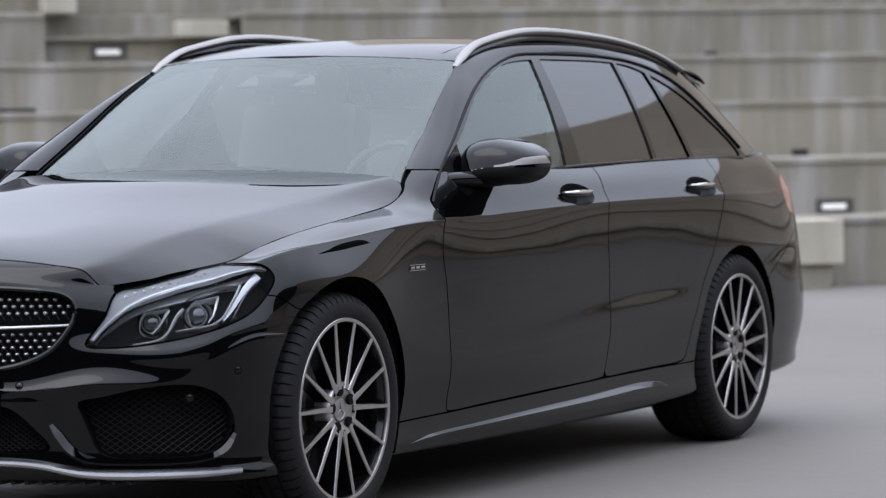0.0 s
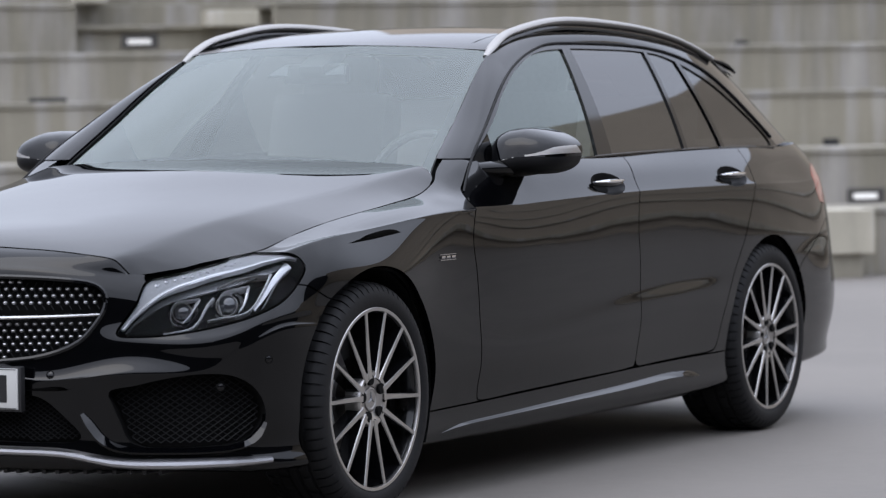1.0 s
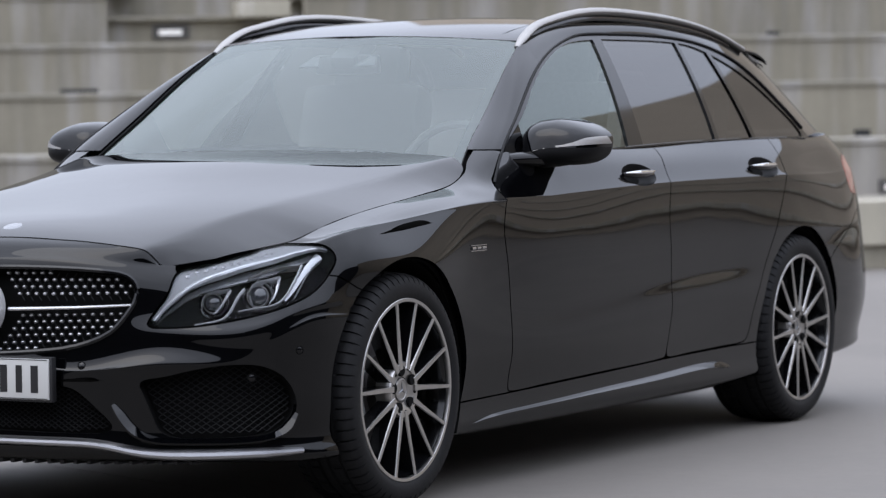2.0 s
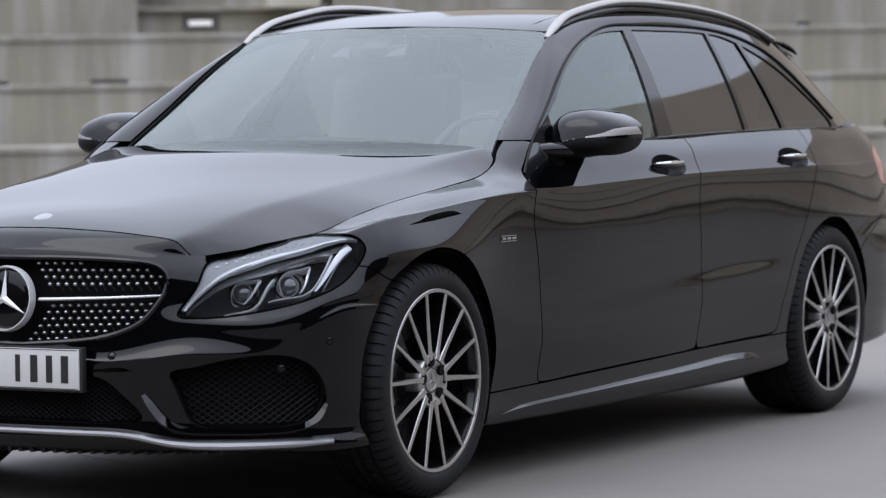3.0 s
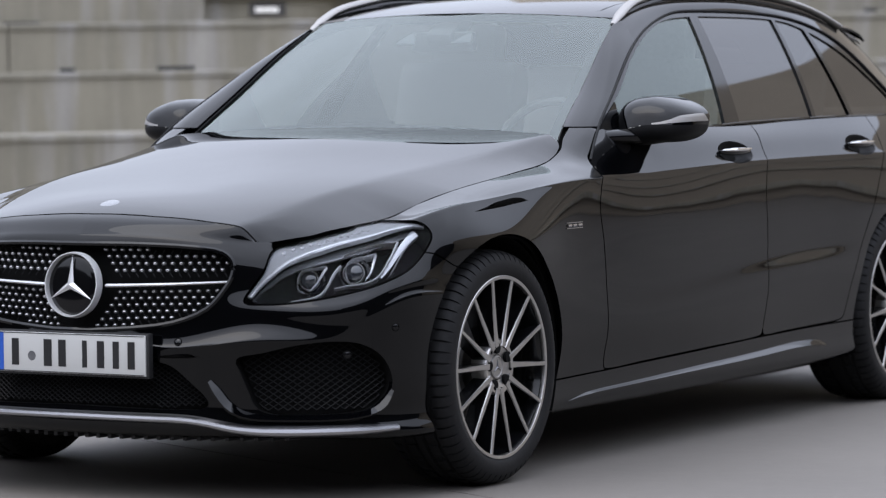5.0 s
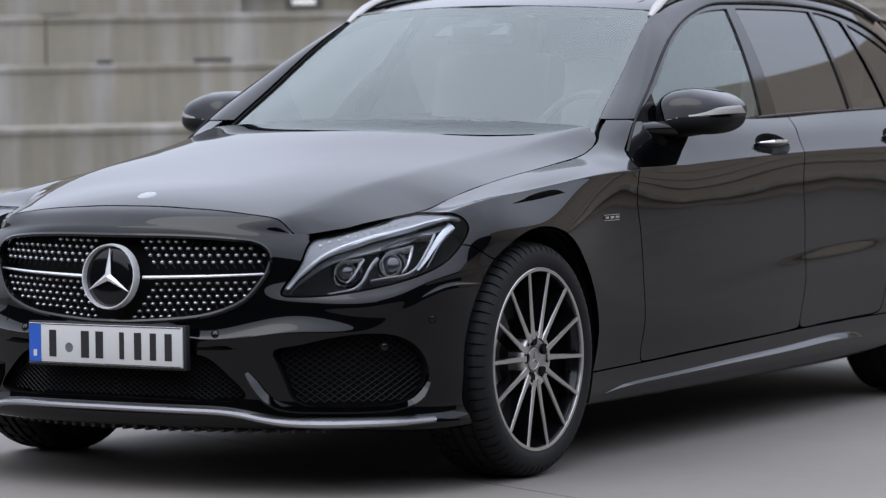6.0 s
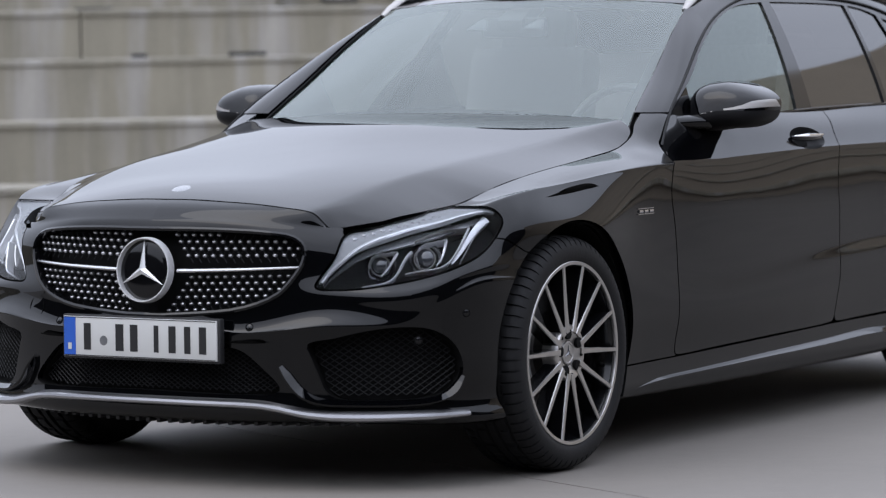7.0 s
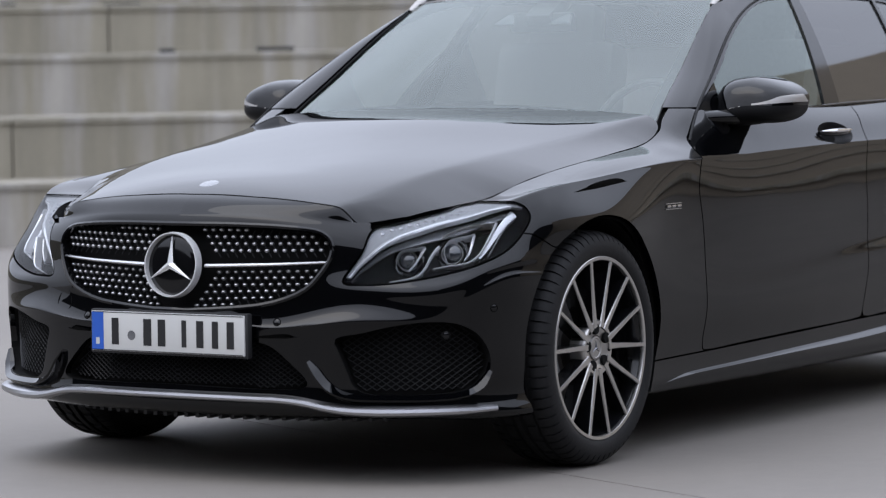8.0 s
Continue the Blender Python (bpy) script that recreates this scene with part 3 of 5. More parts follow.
# rails, sill to shoulder: (outwards of the outline, height) at each station
RAILS = [
    [(-.20, .17), (-.2, .17), (-.2, .17), (-.2, .165), (-.2, .16), (-.2, .16), (-.2, .16), (-.2, .16), (-.2, .15), (-.2, .15), (-.2, .15), (-.2, .18), (-.2, .2), (-.2, .21), (-.2, .22)],
    [(-.03, .185), (-.03, .185), (-.03, .185), (-.025, .18), (-.02, .175), (-.02, .175), (-.03, .175), (-.05, .17), (-.055, .168), (-.055, .168), (-.05, .175), (-.05, .19), (-.05, .21), (-.05, .225), (-.06, .235)],
    [(-.008, .24), (-.008, .24), (-.008, .235), (-.008, .23), (-.01, .225), (-.012, .225), (-.02, .23), (-.03, .235), (-.03, .24), (-.03, .24), (-.03, .245), (-.03, .25), (-.03, .26), (-.03, .27), (-.03, .28)],
    [(-.012, .32), (-.012, .32), (-.01, .31), (-.008, .305), (-.006, .3), (-.008, .3), (-.012, .31), (-.02, .32), (-.021, .32), (-.021, .335), (-.020, .36), (-.015, .345), (-.015, .35), (-.01, .36), (-.01, .37)],
    [(-.015, .42), (-.014, .415), (-0.004, 0.42), (-0.004, 0.42), (-0.003, 0.42), (-.004, .41), (-.004, .42), (-.006, .42), (-.0022, .402), (-.0022, .436), (-.002, .482), (-.002, .45), (0, .46), (0, .48), (0, .5)],
    [(-.025, .51), (-.024, .505), (-0.024, 0.49), (-0.004, 0.528), (-0.001, 0.54), (-0.001, 0.54), (0.010, 0.55), (-.001, .55), (-.003, .50), (-.003, .53), (-.003, .565), (.002, .58), (-.004, .59), (-.010, .6), (-.01, .61)],
    [(-.036, .6), (-.036, .595), (-0.042, 0.575), (-0.03, 0.572), (-0.011, 0.598), (-.006, .617), (0.022, 0.636), (-.001, .67), (0, 0.69), (0, 0.69), (0, 0.69), (.004, .7), (-.012, .7), (-.021, .71), (-.02, .72)],
    [(-.045, .67), (-.047, .665), (-.055, .65), (-.066, .655), (-0.055, 0.67), (-.016, .694), (0.018, 0.704), (-0.005, 0.785), (-0.004, 0.797), (-0.004, 0.812), (-0.004, 0.818), (-0.004, 0.814), (-.024, .79), (-.035, .8), (-.04, .81)],
    [(-.054, .715), (-.058, .71), (-.074, .69), (-.098, .695), (-.088, .715), (-.05, .757), (-0.028, 0.795), (-0.014, 0.833), (-0.011, 0.845), (-0.01, 0.864), (-0.01, 0.871), (-0.012, 0.868), (-.04, .86), (-.05, .87), (-.06, .88)],
    [(-.073, .748), (-.078, .742), (-.098, .722), (-.13, .722), (-.122, .742), (-.082, .784), (-0.055, 0.823), (-0.04, 0.858), (-0.034, 0.883), (-0.034, 0.901), (-0.034, 0.909), (-0.038, 0.906), (-.066, .905), (-.075, .92), (-.09, .93)],
    [(-.095, .767), (-.1, .762), (-.122, .742), (-.16, .742), (-.155, .76), (-.117, .798), (-.1, .838), (-.09, .88), (-0.066, 0.925), (-0.064, 0.945), (-0.066, 0.952), (-0.072, 0.952), (-.095, .955), (-.11, .97), (-.13, .97)],
    [(-.118, .779), (-.124, .774), (-.15, .757), (-.185, .752), (-.185, .77), (-.17, .8), (-.17, .838), (-.165, .892), (-0.108, 0.97), (-0.102, 0.985), (-0.108, 0.995), (-0.115, 1), (-.135, 1.0), (-.15, 1.01), (-.17, 1.0)],
]
RAILS = np.array(RAILS)
# a second rail just above the shoulder crease keeps its edge crisp along the doors
_fz = np.array([.5, .5, .5, .5, .5, .5, .35, .28, .24, .22, .22, .26, .35, .5, .5])
_fo = np.array([.5, .5, .5, .5, .5, .5, .30, .22, .17, .16, .16, .19, .30, .5, .5])
_near = RAILS[8] + (RAILS[9] - RAILS[8]) * np.stack([_fo, _fz], 1)
# two more between the sixth and the seventh draw the ledges below the headlights
_low, _high = RAILS[5] + (RAILS[6] - RAILS[5]) / 3, RAILS[5] + (RAILS[6] - RAILS[5]) * 2 / 3
RAILS[5, 1], _low[1], _high[1] = (-.017, .425), (-.029, .452), (-.033, .520)
_low[2], _high[2] = (-.021, .487), (-.026, .530)
_low[3], _high[3] = (-.0035, .500), (-.006, .538)
RAILS[5, 2], RAILS[5, 3] = (-.004, .452), (-.003, .470)
RAILS = np.concatenate([RAILS[:6], _low[None], _high[None], RAILS[6:9], _near[None], RAILS[9:]])
LEVELS = np.arange(len(RAILS), dtype=float)


# the bonnet: its outline from above (half) and its height
BONNET = np.array([(0, -.697), (.2, -.69), (.38, -.668), (.46, -.65), (.5, -.637), (.522, -.62), (.545, -.59), (.60, -.515), (.655, -.41), (.70, -.30), (.733, -.18), (.752, -.02), (.762, .2), (.766, .4),
                   (.764, .52), (.757, .59), (.745, .635), (.725, .662), (.69, .68), (.5, .69), (.25, .672), (0, .66)])


def bonnet_z(x, y):
    """A nearly straight spine, a crease on each side that runs back to the front pillar, and a flank that falls to the wing."""
    x, y = np.abs(np.asarray(x, float)), np.asarray(y, float)
    mid = spline([-.78, -.697, -.62, -.4, -.1, .15, .35, .5, .66, .8], [.738, .779, .806, .842, .884, .927, .964, .985, .997, 1.0], y)
    fold_x = .48 + .165 * (y + .55)
    fold_z = spline([-.8, -.7, -.58, -.31, -.07, .175, .43, .563, .671, .8], [.700, .736, .764, .827, .867, .897, .932, .955, .974, .99], y)
    edge_x = np.interp(y, [-.8, -.634, -.603, -.55, -.462, -.41, -.30, -.18, -.02, .2, .4, .52, .6, .8], [.505, .507, .535, .574, .628, .655, .70, .733, .752, .762, .766, .764, .757, .75])
    edge_z = spline([-.8, -.7, -.634, -.55, -.462, -.363, -.265, -.199, -.075, .096, .223, .379, .519, .585, .64, .75], [.635, .666, .690, .713, .731, .747, .765, .786, .816, .842, .857, .874, .894, .913, .933, .97], y)
    u = np.minimum(x / fold_x, 1.0)
    top = mid - (mid - fold_z) * u ** 2
    steep = (fold_z - edge_z) / (edge_x - fold_x)
    soft = spline([-.8, -.5, 0, .5, .8], [.009, .011, .012, .011, .010], y)
    d = x - fold_x
    fall = 0.5 * (d + np.sqrt(d * d + soft * soft))
    whole_d = edge_x - fold_x
    fall *= whole_d / (0.5 * (whole_d + np.sqrt(whole_d ** 2 + soft ** 2)))
    return top - steep * fall


def _to_bonnet(s):
    """How far inwards of the outline the bonnet's edge lies."""
    p, o = plan_at(np.atleast_1d(s))
    loop = np.vstack([BONNET[:16], [(.762, .72), (.775, .85), (.79, .95)]])
    far = np.linspace(0, 0.32, 321)
    out = []
    for q, w in zip(p, o):
        line = q - far[:, None] * w
        line[:, 0] = np.maximum(line[:, 0], 0)
        d = inside(np.vstack([loop, [(-.5, .95), (-.5, -.697)]]), line)
        k = max(int(np.argmax(d < 0)), 1) if (d < 0).any() else 320
        out.append(far[k - 1] + (far[k] - far[k - 1]) * d[k - 1] / (d[k - 1] - d[k]))
    return np.array(out)


_bs = np.linspace(STATIONS[0], 0.86, 94)
_bo = _to_bonnet(_bs)
_bo = spline(_bs[::4], _bo[::4], _bs)
_bs, _bo = np.linspace(_bs[0], _bs[-1], 900), spline(_bs, _bo, np.linspace(_bs[0], _bs[-1], 900))


# the wing's top rails between bonnet and door: length, outwards, height
TONGUE = ((14, 1.0, [(.60, -.145, .918), (.645, -.156, .935), (.68, -.172, .953), (.77, -.196, .995), (.80, -.20, 1.008), (.87, -.15, 1.0), (.93, -.118, .986)]),
          (13, .58, [(.66, -.104, .913), (.77, -.112, .977), (.80, -.113, .988), (.87, -.095, .968), (.93, -.076, .944)]),
          (12, .25, [(.66, -.058, .881), (.77, -.058, .903), (.80, -.057, .916), (.87, -.048, .905), (.93, -.041, .896)]))


def _near_row(k, f, q):
    """A top rail's place where it still hangs on the bonnet's edge."""
    q = np.array([q])
    p, o = plan_at(q)
    e = -np.interp(q, _bs, _bo)
    xy = p + o * e[:, None]
    low, top = spline(STATIONS, RAILS[11], q)[0], np.array([e[0], bonnet_z(xy[:, 0], xy[:, 1])[0]])
    g = np.array([f, 1 - (1 - f) ** 1.5]) if f < 1 else np.array([1.0, 1.0])
    return low * (1 - g) + top * g


def shell_at(s, v):
    """The lower body's skin at the length s and the level v; its flat coordinates are (s, z)."""
    s, v = np.asarray(s, float), np.asarray(v, float)
    us, inv = np.unique(s, return_inverse=True)
    rails = np.stack([spline(STATIONS, r, us) for r in RAILS])          # level, s, 2
    # the top rails meet the bonnet, then climb the tongue before the front pillar and drop to the belt line
    p, o = plan_at(us)
    edge = -np.interp(us, _bs, _bo)
    xy = p + o * edge[:, None]
    high = bonnet_z(xy[:, 0], xy[:, 1])
    bound = np.stack([edge, high], 1)
    for k, f, tongue in TONGUE:
        g = np.array([f, 1 - (1 - f) ** 1.5]) if f < 1 else np.array([1.0, 1.0])
        mix = rails[11] * (1 - g) + bound * g
        at = [.38, .46, .54] + [q[0] for q in tongue] + [1.04, 1.16, 1.3]
        own = [_near_row(k, f, q) for q in at[:3]] + [q[1:] for q in tongue] + [spline(STATIONS, RAILS[k], q) for q in at[-3:]]
        rails[k] = np.where((us <= 0.46)[:, None], mix, np.where((us >= 1.16)[:, None], rails[k], spline(at, own, us)))
    oz = np.empty((len(s), 2))
    for k in range(len(us)):
        pick = inv == k
        oz[pick] = spline(LEVELS, rails[:, k], v[pick])
    p, o = plan_at(s)
    xy = p + o * oz[:, :1]
    return np.column_stack([xy, oz[:, 1]]), np.column_stack([s, oz[:, 1]])


_gs, _gv = np.linspace(STATIONS[0], STATIONS[-1], 1200), np.linspace(1, 14, 201)
_gp = shell_at(np.repeat(_gs, 201), np.tile(_gv, 1200))[0].reshape(1200, 201, 3)


def shell_point(s, z, out=0.0):
    """The skin's place and outward way at the length s and the height z."""
    f = np.clip((s - _gs[0]) / (_gs[1] - _gs[0]), 0, 1198.999)
    i = int(f)
    f -= i
    col = _gp[i] * (1 - f) + _gp[i + 1] * f
    k = float(np.interp(z, col[:, 2], np.arange(201)))
    j = min(int(k), 199)
    k -= j
    p = col[j] * (1 - k) + col[j + 1] * k
    a, b = max(i - 1, 0), min(i + 2, 1199)
    n = np.cross(_gp[b, j] - _gp[a, j], col[min(j + 2, 200)] - col[max(j - 1, 0)])
    n /= np.linalg.norm(n)
    return p + n * out, n


# the cabin's side: how far out it lies at each length and height
def side_x(y, z):
    y, z = np.asarray(y, float), np.asarray(z, float)
    belt = spline([.6, .8, 1.5, 2.3, 2.84, 3.3, 3.7], [.782, .79, .797, .795, .788, .765, .72], y)
    h = z - 0.98
    return belt - 0.40 * h - 0.40 * h * np.abs(h)


FRAME_TOP = [(.62, .85), (.80, .993), (.944, 1.078), (1.09, 1.158), (1.251, 1.237), (1.434, 1.302), (1.645, 1.348), (1.858, 1.362), (2.262, 1.362), (2.613, 1.341), (2.878, 1.274), (3.06, 1.15), (3.245, 1.005)]
SCREEN_EDGE = [(.715, .635, .885), (.672, .79, 1.0), (.640, .97, 1.112), (.603, 1.165, 1.238), (.566, 1.345, 1.333)]


def frame_at(t):
    """The door frames' upper edge, t from the windscreen's foot (0) to the rear (12)."""
    yz = spline(np.arange(13), FRAME_TOP, t)
    return np.column_stack([side_x(yz[:, 0], yz[:, 1]), yz])


def screen_at(a, b):
    """The windscreen: a from the middle (0) to the edge (1), b up."""
    edge = spline(np.linspace(0, 1, 5), SCREEN_EDGE, b)
    mid = spline([0, .5, 1], [(0, .60, .962), (0, .925, 1.185), (0, 1.245, 1.357)], b)
    k = np.abs(a)[:, None] ** 2.2
    p = mid + (edge - mid) * k
    p[:, 0] = a * edge[:, 0]
    return p, np.column_stack([a, b])


ROOF_EDGE = [(.566, 1.345, 1.333), (.560, 1.47, 1.366), (.556, 1.66, 1.393), (.553, 1.9, 1.405), (.553, 2.26, 1.405), (.553, 2.64, 1.385), (.567, 3.0, 1.335), (.622, 3.27, 1.19), (.70, 3.47, 1.02)]
ROOF_MID = [(0, 1.245, 1.357), (0, 1.40, 1.384), (0, 1.62, 1.412), (0, 1.9, 1.43), (0, 2.3, 1.433), (0, 2.7, 1.42), (0, 3.12, 1.385), (0, 3.44, 1.255), (0, 3.66, 1.03)]


def roof_at(t, w):
    """Roof and tail: t from the windscreen (0) to the rear (8), w from the frame (0) over the rail's seat (1) to the middle (3)."""
    f = frame_at(t + 4.3 - 0.3 * np.clip(t, 0, 1) * 1.0)
    e, m = spline(np.arange(9), ROOF_EDGE, t), spline(np.arange(9), ROOF_MID, t)
    q = m + (e - m) * np.array([.55, .35, .30])
    out = np.empty((len(t), 3))
    mir = np.array([-1, 1, 1])
    for i in range(len(t)):
        if w[i] < 1:
            out[i] = f[i] + (e[i] - f[i]) * w[i] + np.array([.003, 0, .0022]) * math.sin(math.pi * w[i])
        else:
            out[i] = spline([1, 2, 3, 4, 5], np.array([e[i], q[i], m[i], q[i] * mir, e[i] * mir]), w[i:i + 1])[0]
        g = min(max((t[i] - 4.8) / 1.2, 0), 1)
        if g > 0:
            # behind the rails the edge is rounded
            g = g * g * (3 - 2 * g)
            u = np.interp(w[i:i + 1], [0, 1, 2, 3, 4, 5], [0, .065, .30, .61, .92, 1.155])
            out[i] += g * (spline([0, .065, .30, .61, .92, 1.155], np.array([f[i], e[i], q[i], m[i], q[i] * mir, e[i] * mir]), u)[0] - out[i])
    return out, np.column_stack([t, w])


def pillar_at(a, b):
    """The front pillar, from the windscreen (a = 0) to the door frame (a = 1)."""
    e = spline(np.linspace(0, 1, 5), SCREEN_EDGE, b)
    f = frame_at(b * 4.3)
    p = e + (f - e) * a[:, None]
    bulge = np.sin(np.pi * np.clip(a, 0, 1)) ** 0.7 * 0.015
    p = p + bulge[:, None] * np.array([.62, -.5, .6])
    # towards its top it takes over the roof's own curve
    e1, f1 = np.array(SCREEN_EDGE[-1]), frame_at(np.array([4.3]))[0]
    top = roof_at(np.zeros(len(a)), 1 - a)[0] - (e1 + (f1 - e1) * a[:, None] + bulge[:, None] * np.array([.62, -.5, .6]))
    return p + top * (b ** 3)[:, None], np.column_stack([a, b])


# ---- the car ----
car = thing("estate_car", "black glossy estate car parked on the concrete floor", "car")


def both(name, sheet, material, label=""):
    """The part on the car's left side and its mirror image on the right."""
    return [skin(name, s, material, car, label) for s in (sheet, sheet.mirrored())]


def whole(name, sheet, material, label=""):
    """One part made of a half sheet and its mirror image."""
    return skin(name, sheet.joined(sheet.mirrored()), material, car, label)


def disc(cy, cz, r, low=-0.1):
    """A wheel opening: round above, open below."""
    a = np.radians(np.linspace(-28, 208, 60))
    arc = np.column_stack([cy + r * np.cos(a), cz + r * np.sin(a)])
    return np.vstack([arc, [(arc[-1, 0] + 0.02, low), (arc[0, 0] - 0.02, low)]])


ARCH_F, ARCH_R = disc(0.0, 0.335, 0.372), disc(2.84, 0.335, 0.358)
HEADLIGHT = smooth_loop([(-.905, .551), (-.852, .627), (-.822, .690), (-.759, .704), (-.668, .722), (-.546, .739), (-.42, .754), (-.350, .757), (-.318, .744), (-.312, .718), (-.357, .668), (-.412, .631), (-.504, .596), (-.595, .572), (-.693, .554), (-.787, .543), (-.86, .541), (-.895, .543)], 6)
MID = STATIONS[0]
GRILLE = smooth_loop([(MID - .4, .702), (MID, .702), (-1.227, .702), (-1.051, .694), (-.968, .681), (-.938, .656), (-.938, .621), (-.962, .579), (-1.009, .53), (-1.108, .492), (-1.248, .474), (MID, .466), (MID - .4, .474), (MID - .6, .6)], 6)
INTAKE = smooth_loop([(-.924, .395), (-.849, .413), (-.756, .433), (-.664, .442), (-.587, .435), (-.531, .406), (-.499, .361), (-.493, .315), (-.523, .271), (-.572, .252), (-.667, .246), (-.759, .246), (-.84, .250), (-.872, .268), (-.890, .307), (-.912, .36)], 6)
LOWER = smooth_loop([(MID - .3, .387), (MID, .387), (-1.174, .387), (-1.114, .377), (-1.056, .335), (-1.0, .275), (-1.02, .262), (-1.106, .258), (MID, .262), (MID - .3, .262), (MID - .4, .32)], 6)
DOOR_F = smooth_loop([(.70, .95), (.688, .92), (.632, .845), (.608, .762), (.624, .661), (.636, .56), (.646, .408), (.655, .30), (.662, .279), (.685, .274), (.914, .279), (1.298, .288), (1.725, .299), (1.75, .304), (1.757, .325), (1.755, .499), (1.752, .647), (1.745, .758), (1.757, .831), (1.79, .91), (1.84, .98), (1.87, 1.15), (.70, 1.15)], 6)
DOOR_R = smooth_loop([(1.87, 1.15), (1.84, .98), (1.79, .91), (1.757, .831), (1.745, .758), (1.752, .647), (1.755, .499), (1.757, .325), (1.764, .305), (1.785, .2995), (1.934, .302), (2.159, .306), (2.36, .311), (2.395, .32), (2.410, .35), (2.425, .42), (2.484, .535), (2.574, .66), (2.646, .766), (2.712, .863), (2.775, .941), (2.80, 1.0), (2.82, 1.15)], 6)
SILL = np.array([(.1, .262), (.66, .271), (1.3, .2855), (1.75, .2965), (2.15, .302), (2.7, .305), (2.7, -.1), (.1, -.1)])
BUMPER = np.array([(-1.7, -.1), (-.05, -.1), (-.05, .58), (-.25, .632), (-.32, .667), (-.38, .675), (-.5, .65), (-.7, .63), (-.78, .65), (-.80, .70), (-.80, .95), (-1.7, .95)])
BUMPER_R = np.array([(2.9, -.1), (2.9, .40), (3.15, .585), (3.5, .725), (3.9, .745), (4.9, .75), (4.9, -.1)])
TAIL_LAMP = smooth_loop([(3.435, .86), (3.5, .915), (3.58, .935), (3.8, .935), (4.05, .92), (4.1, .88), (4.0, .81), (3.7, .785), (3.53, .785), (3.46, .80)], 6)

us = np.linspace(STATIONS[0], STATIONS[-1], 560)
vs = np.linspace(0, 14, 113)
shell = Sheet.grid(shell_at, us, vs)
shell.v[np.abs(shell.v[:, 0]) < 2e-3, 0] = 0
for arch in (ARCH_F, ARCH_R):
    _, shell = shell.cut(inside(arch, shell.uv))
inner = shell.moved(-0.03)
lamp, shell = shell.panel(HEADLIGHT, 0.005)
# the lamp's cover is flatter than the wing round it
_flat = lamp.n * 0.45 + lamp.n.mean(axis=0) * 0.55
lamp.n = _flat / np.linalg.norm(_flat, axis=1, keepdims=True)
# a dark shut line is left open between the headlight and the bonnet
_, shell = shell.cut(inside(np.array([(-.832, .688), (-.36, .75), (-.36, .95), (-.832, .95)]), shell.uv))
grille, shell = shell.cut(inside(GRILLE, shell.uv))
intake, shell = shell.cut(inside(INTAKE, shell.uv))
lower, shell = shell.cut(inside(LOWER, shell.uv))
for hole in (HEADLIGHT, GRILLE, INTAKE, LOWER):
    _, inner = inner.cut(inside(hole, inner.uv))
_, inner = inner.cut(inside(np.array([(-1.02, .635), (-.30, .635), (-.30, .97), (-1.02, .97)]), inner.uv))
tail, shell = shell.panel(TAIL_LAMP, 0.004)
# the wing's tongue runs up to the front pillar, inwards of the door's edge
TONGUE_X = 0.784
_, shell = shell.cut(np.maximum(np.maximum(shell.v[:, 0] - TONGUE_X + 0.003, 0.5 - shell.uv[:, 0]), np.maximum(np.minimum(0.992 - shell.v[:, 2], 0.80 - shell.uv[:, 0]), shell.uv[:, 0] - 1.2)))
d = inside(DOOR_F, shell.uv)
door_f, shell = shell.cut(np.maximum(d + 0.0025, TONGUE_X + 0.0025 + 0.25 * np.clip(0.80 - shell.uv[:, 0], 0, 0.12) - shell.v[:, 0]))
_, shell = shell.cut(np.maximum(inside(DOOR_F, shell.uv) - 0.0025, TONGUE_X - 0.0025 + 0.25 * np.clip(0.80 - shell.uv[:, 0], 0, 0.12) - shell.v[:, 0]))
door_r, shell = shell.panel(DOOR_R, 0.005)
HANDLES = []
for s0, z0 in ((1.577, .901), (2.563, .905)):
    a = np.linspace(0, 2 * np.pi, 49)[:-1]
    HANDLES.append(np.column_stack([s0 + 0.117 * np.cos(a), z0 + 0.0355 * np.sin(a)]))
_, door_f = door_f.cut(inside(HANDLES[0], door_f.uv))
_, door_r = door_r.cut(inside(HANDLES[1], door_r.uv))
# the door's upper front corner carries the flank's own curve on to its edge
_lead = np.clip((0.95 - door_f.uv[:, 0]) / 0.10, 0, 1) * np.clip((door_f.uv[:, 1] - 0.80) / 0.06, 0, 1)
_flank = np.array([shell_point(0.96, min(z, 0.955))[1] for z in door_f.uv[:, 1]])
door_f.n = door_f.n + (_flank - door_f.n) * _lead[:, None]
door_f.n /= np.linalg.norm(door_f.n, axis=1, keepdims=True)
sill, shell = shell.panel(SILL, 0.005)
bumper, shell = shell.panel(BUMPER, 0.004)
bumper_r, shell = shell.panel(BUMPER_R, 0.004)
fender, quarter = shell.cut(shell.uv[:, 0] - 1.75)


def off_middle(uv):
    return MID + 0.004 < uv[0] < STATIONS[-1] - 0.004


whole("front_bumper", bumper.folded(0.018, off_middle), PAINT, "glossy black front bumper with large air intakes")
whole("rear_bumper", bumper_r.folded(0.018, off_middle), PAINT, "glossy black rear bumper")
wing = fender.largest()
wing = wing.eased(np.clip((wing.uv[:, 1] - 0.84) / 0.03, 0, 1) * np.clip((wing.uv[:, 0] - 0.35) / 0.1, 0, 1))
both("front_wing", wing.folded(0.016), PAINT)
both("rear_wing", quarter.largest().folded(0.016), PAINT)
both("side_skirt", sill.folded(0.012), PAINT, "black side skirt")
front_doors = both("front_door", door_f.folded(0.014), PAINT, "black front door")
rear_doors = both("rear_door", door_r.folded(0.014), PAINT, "black rear door")
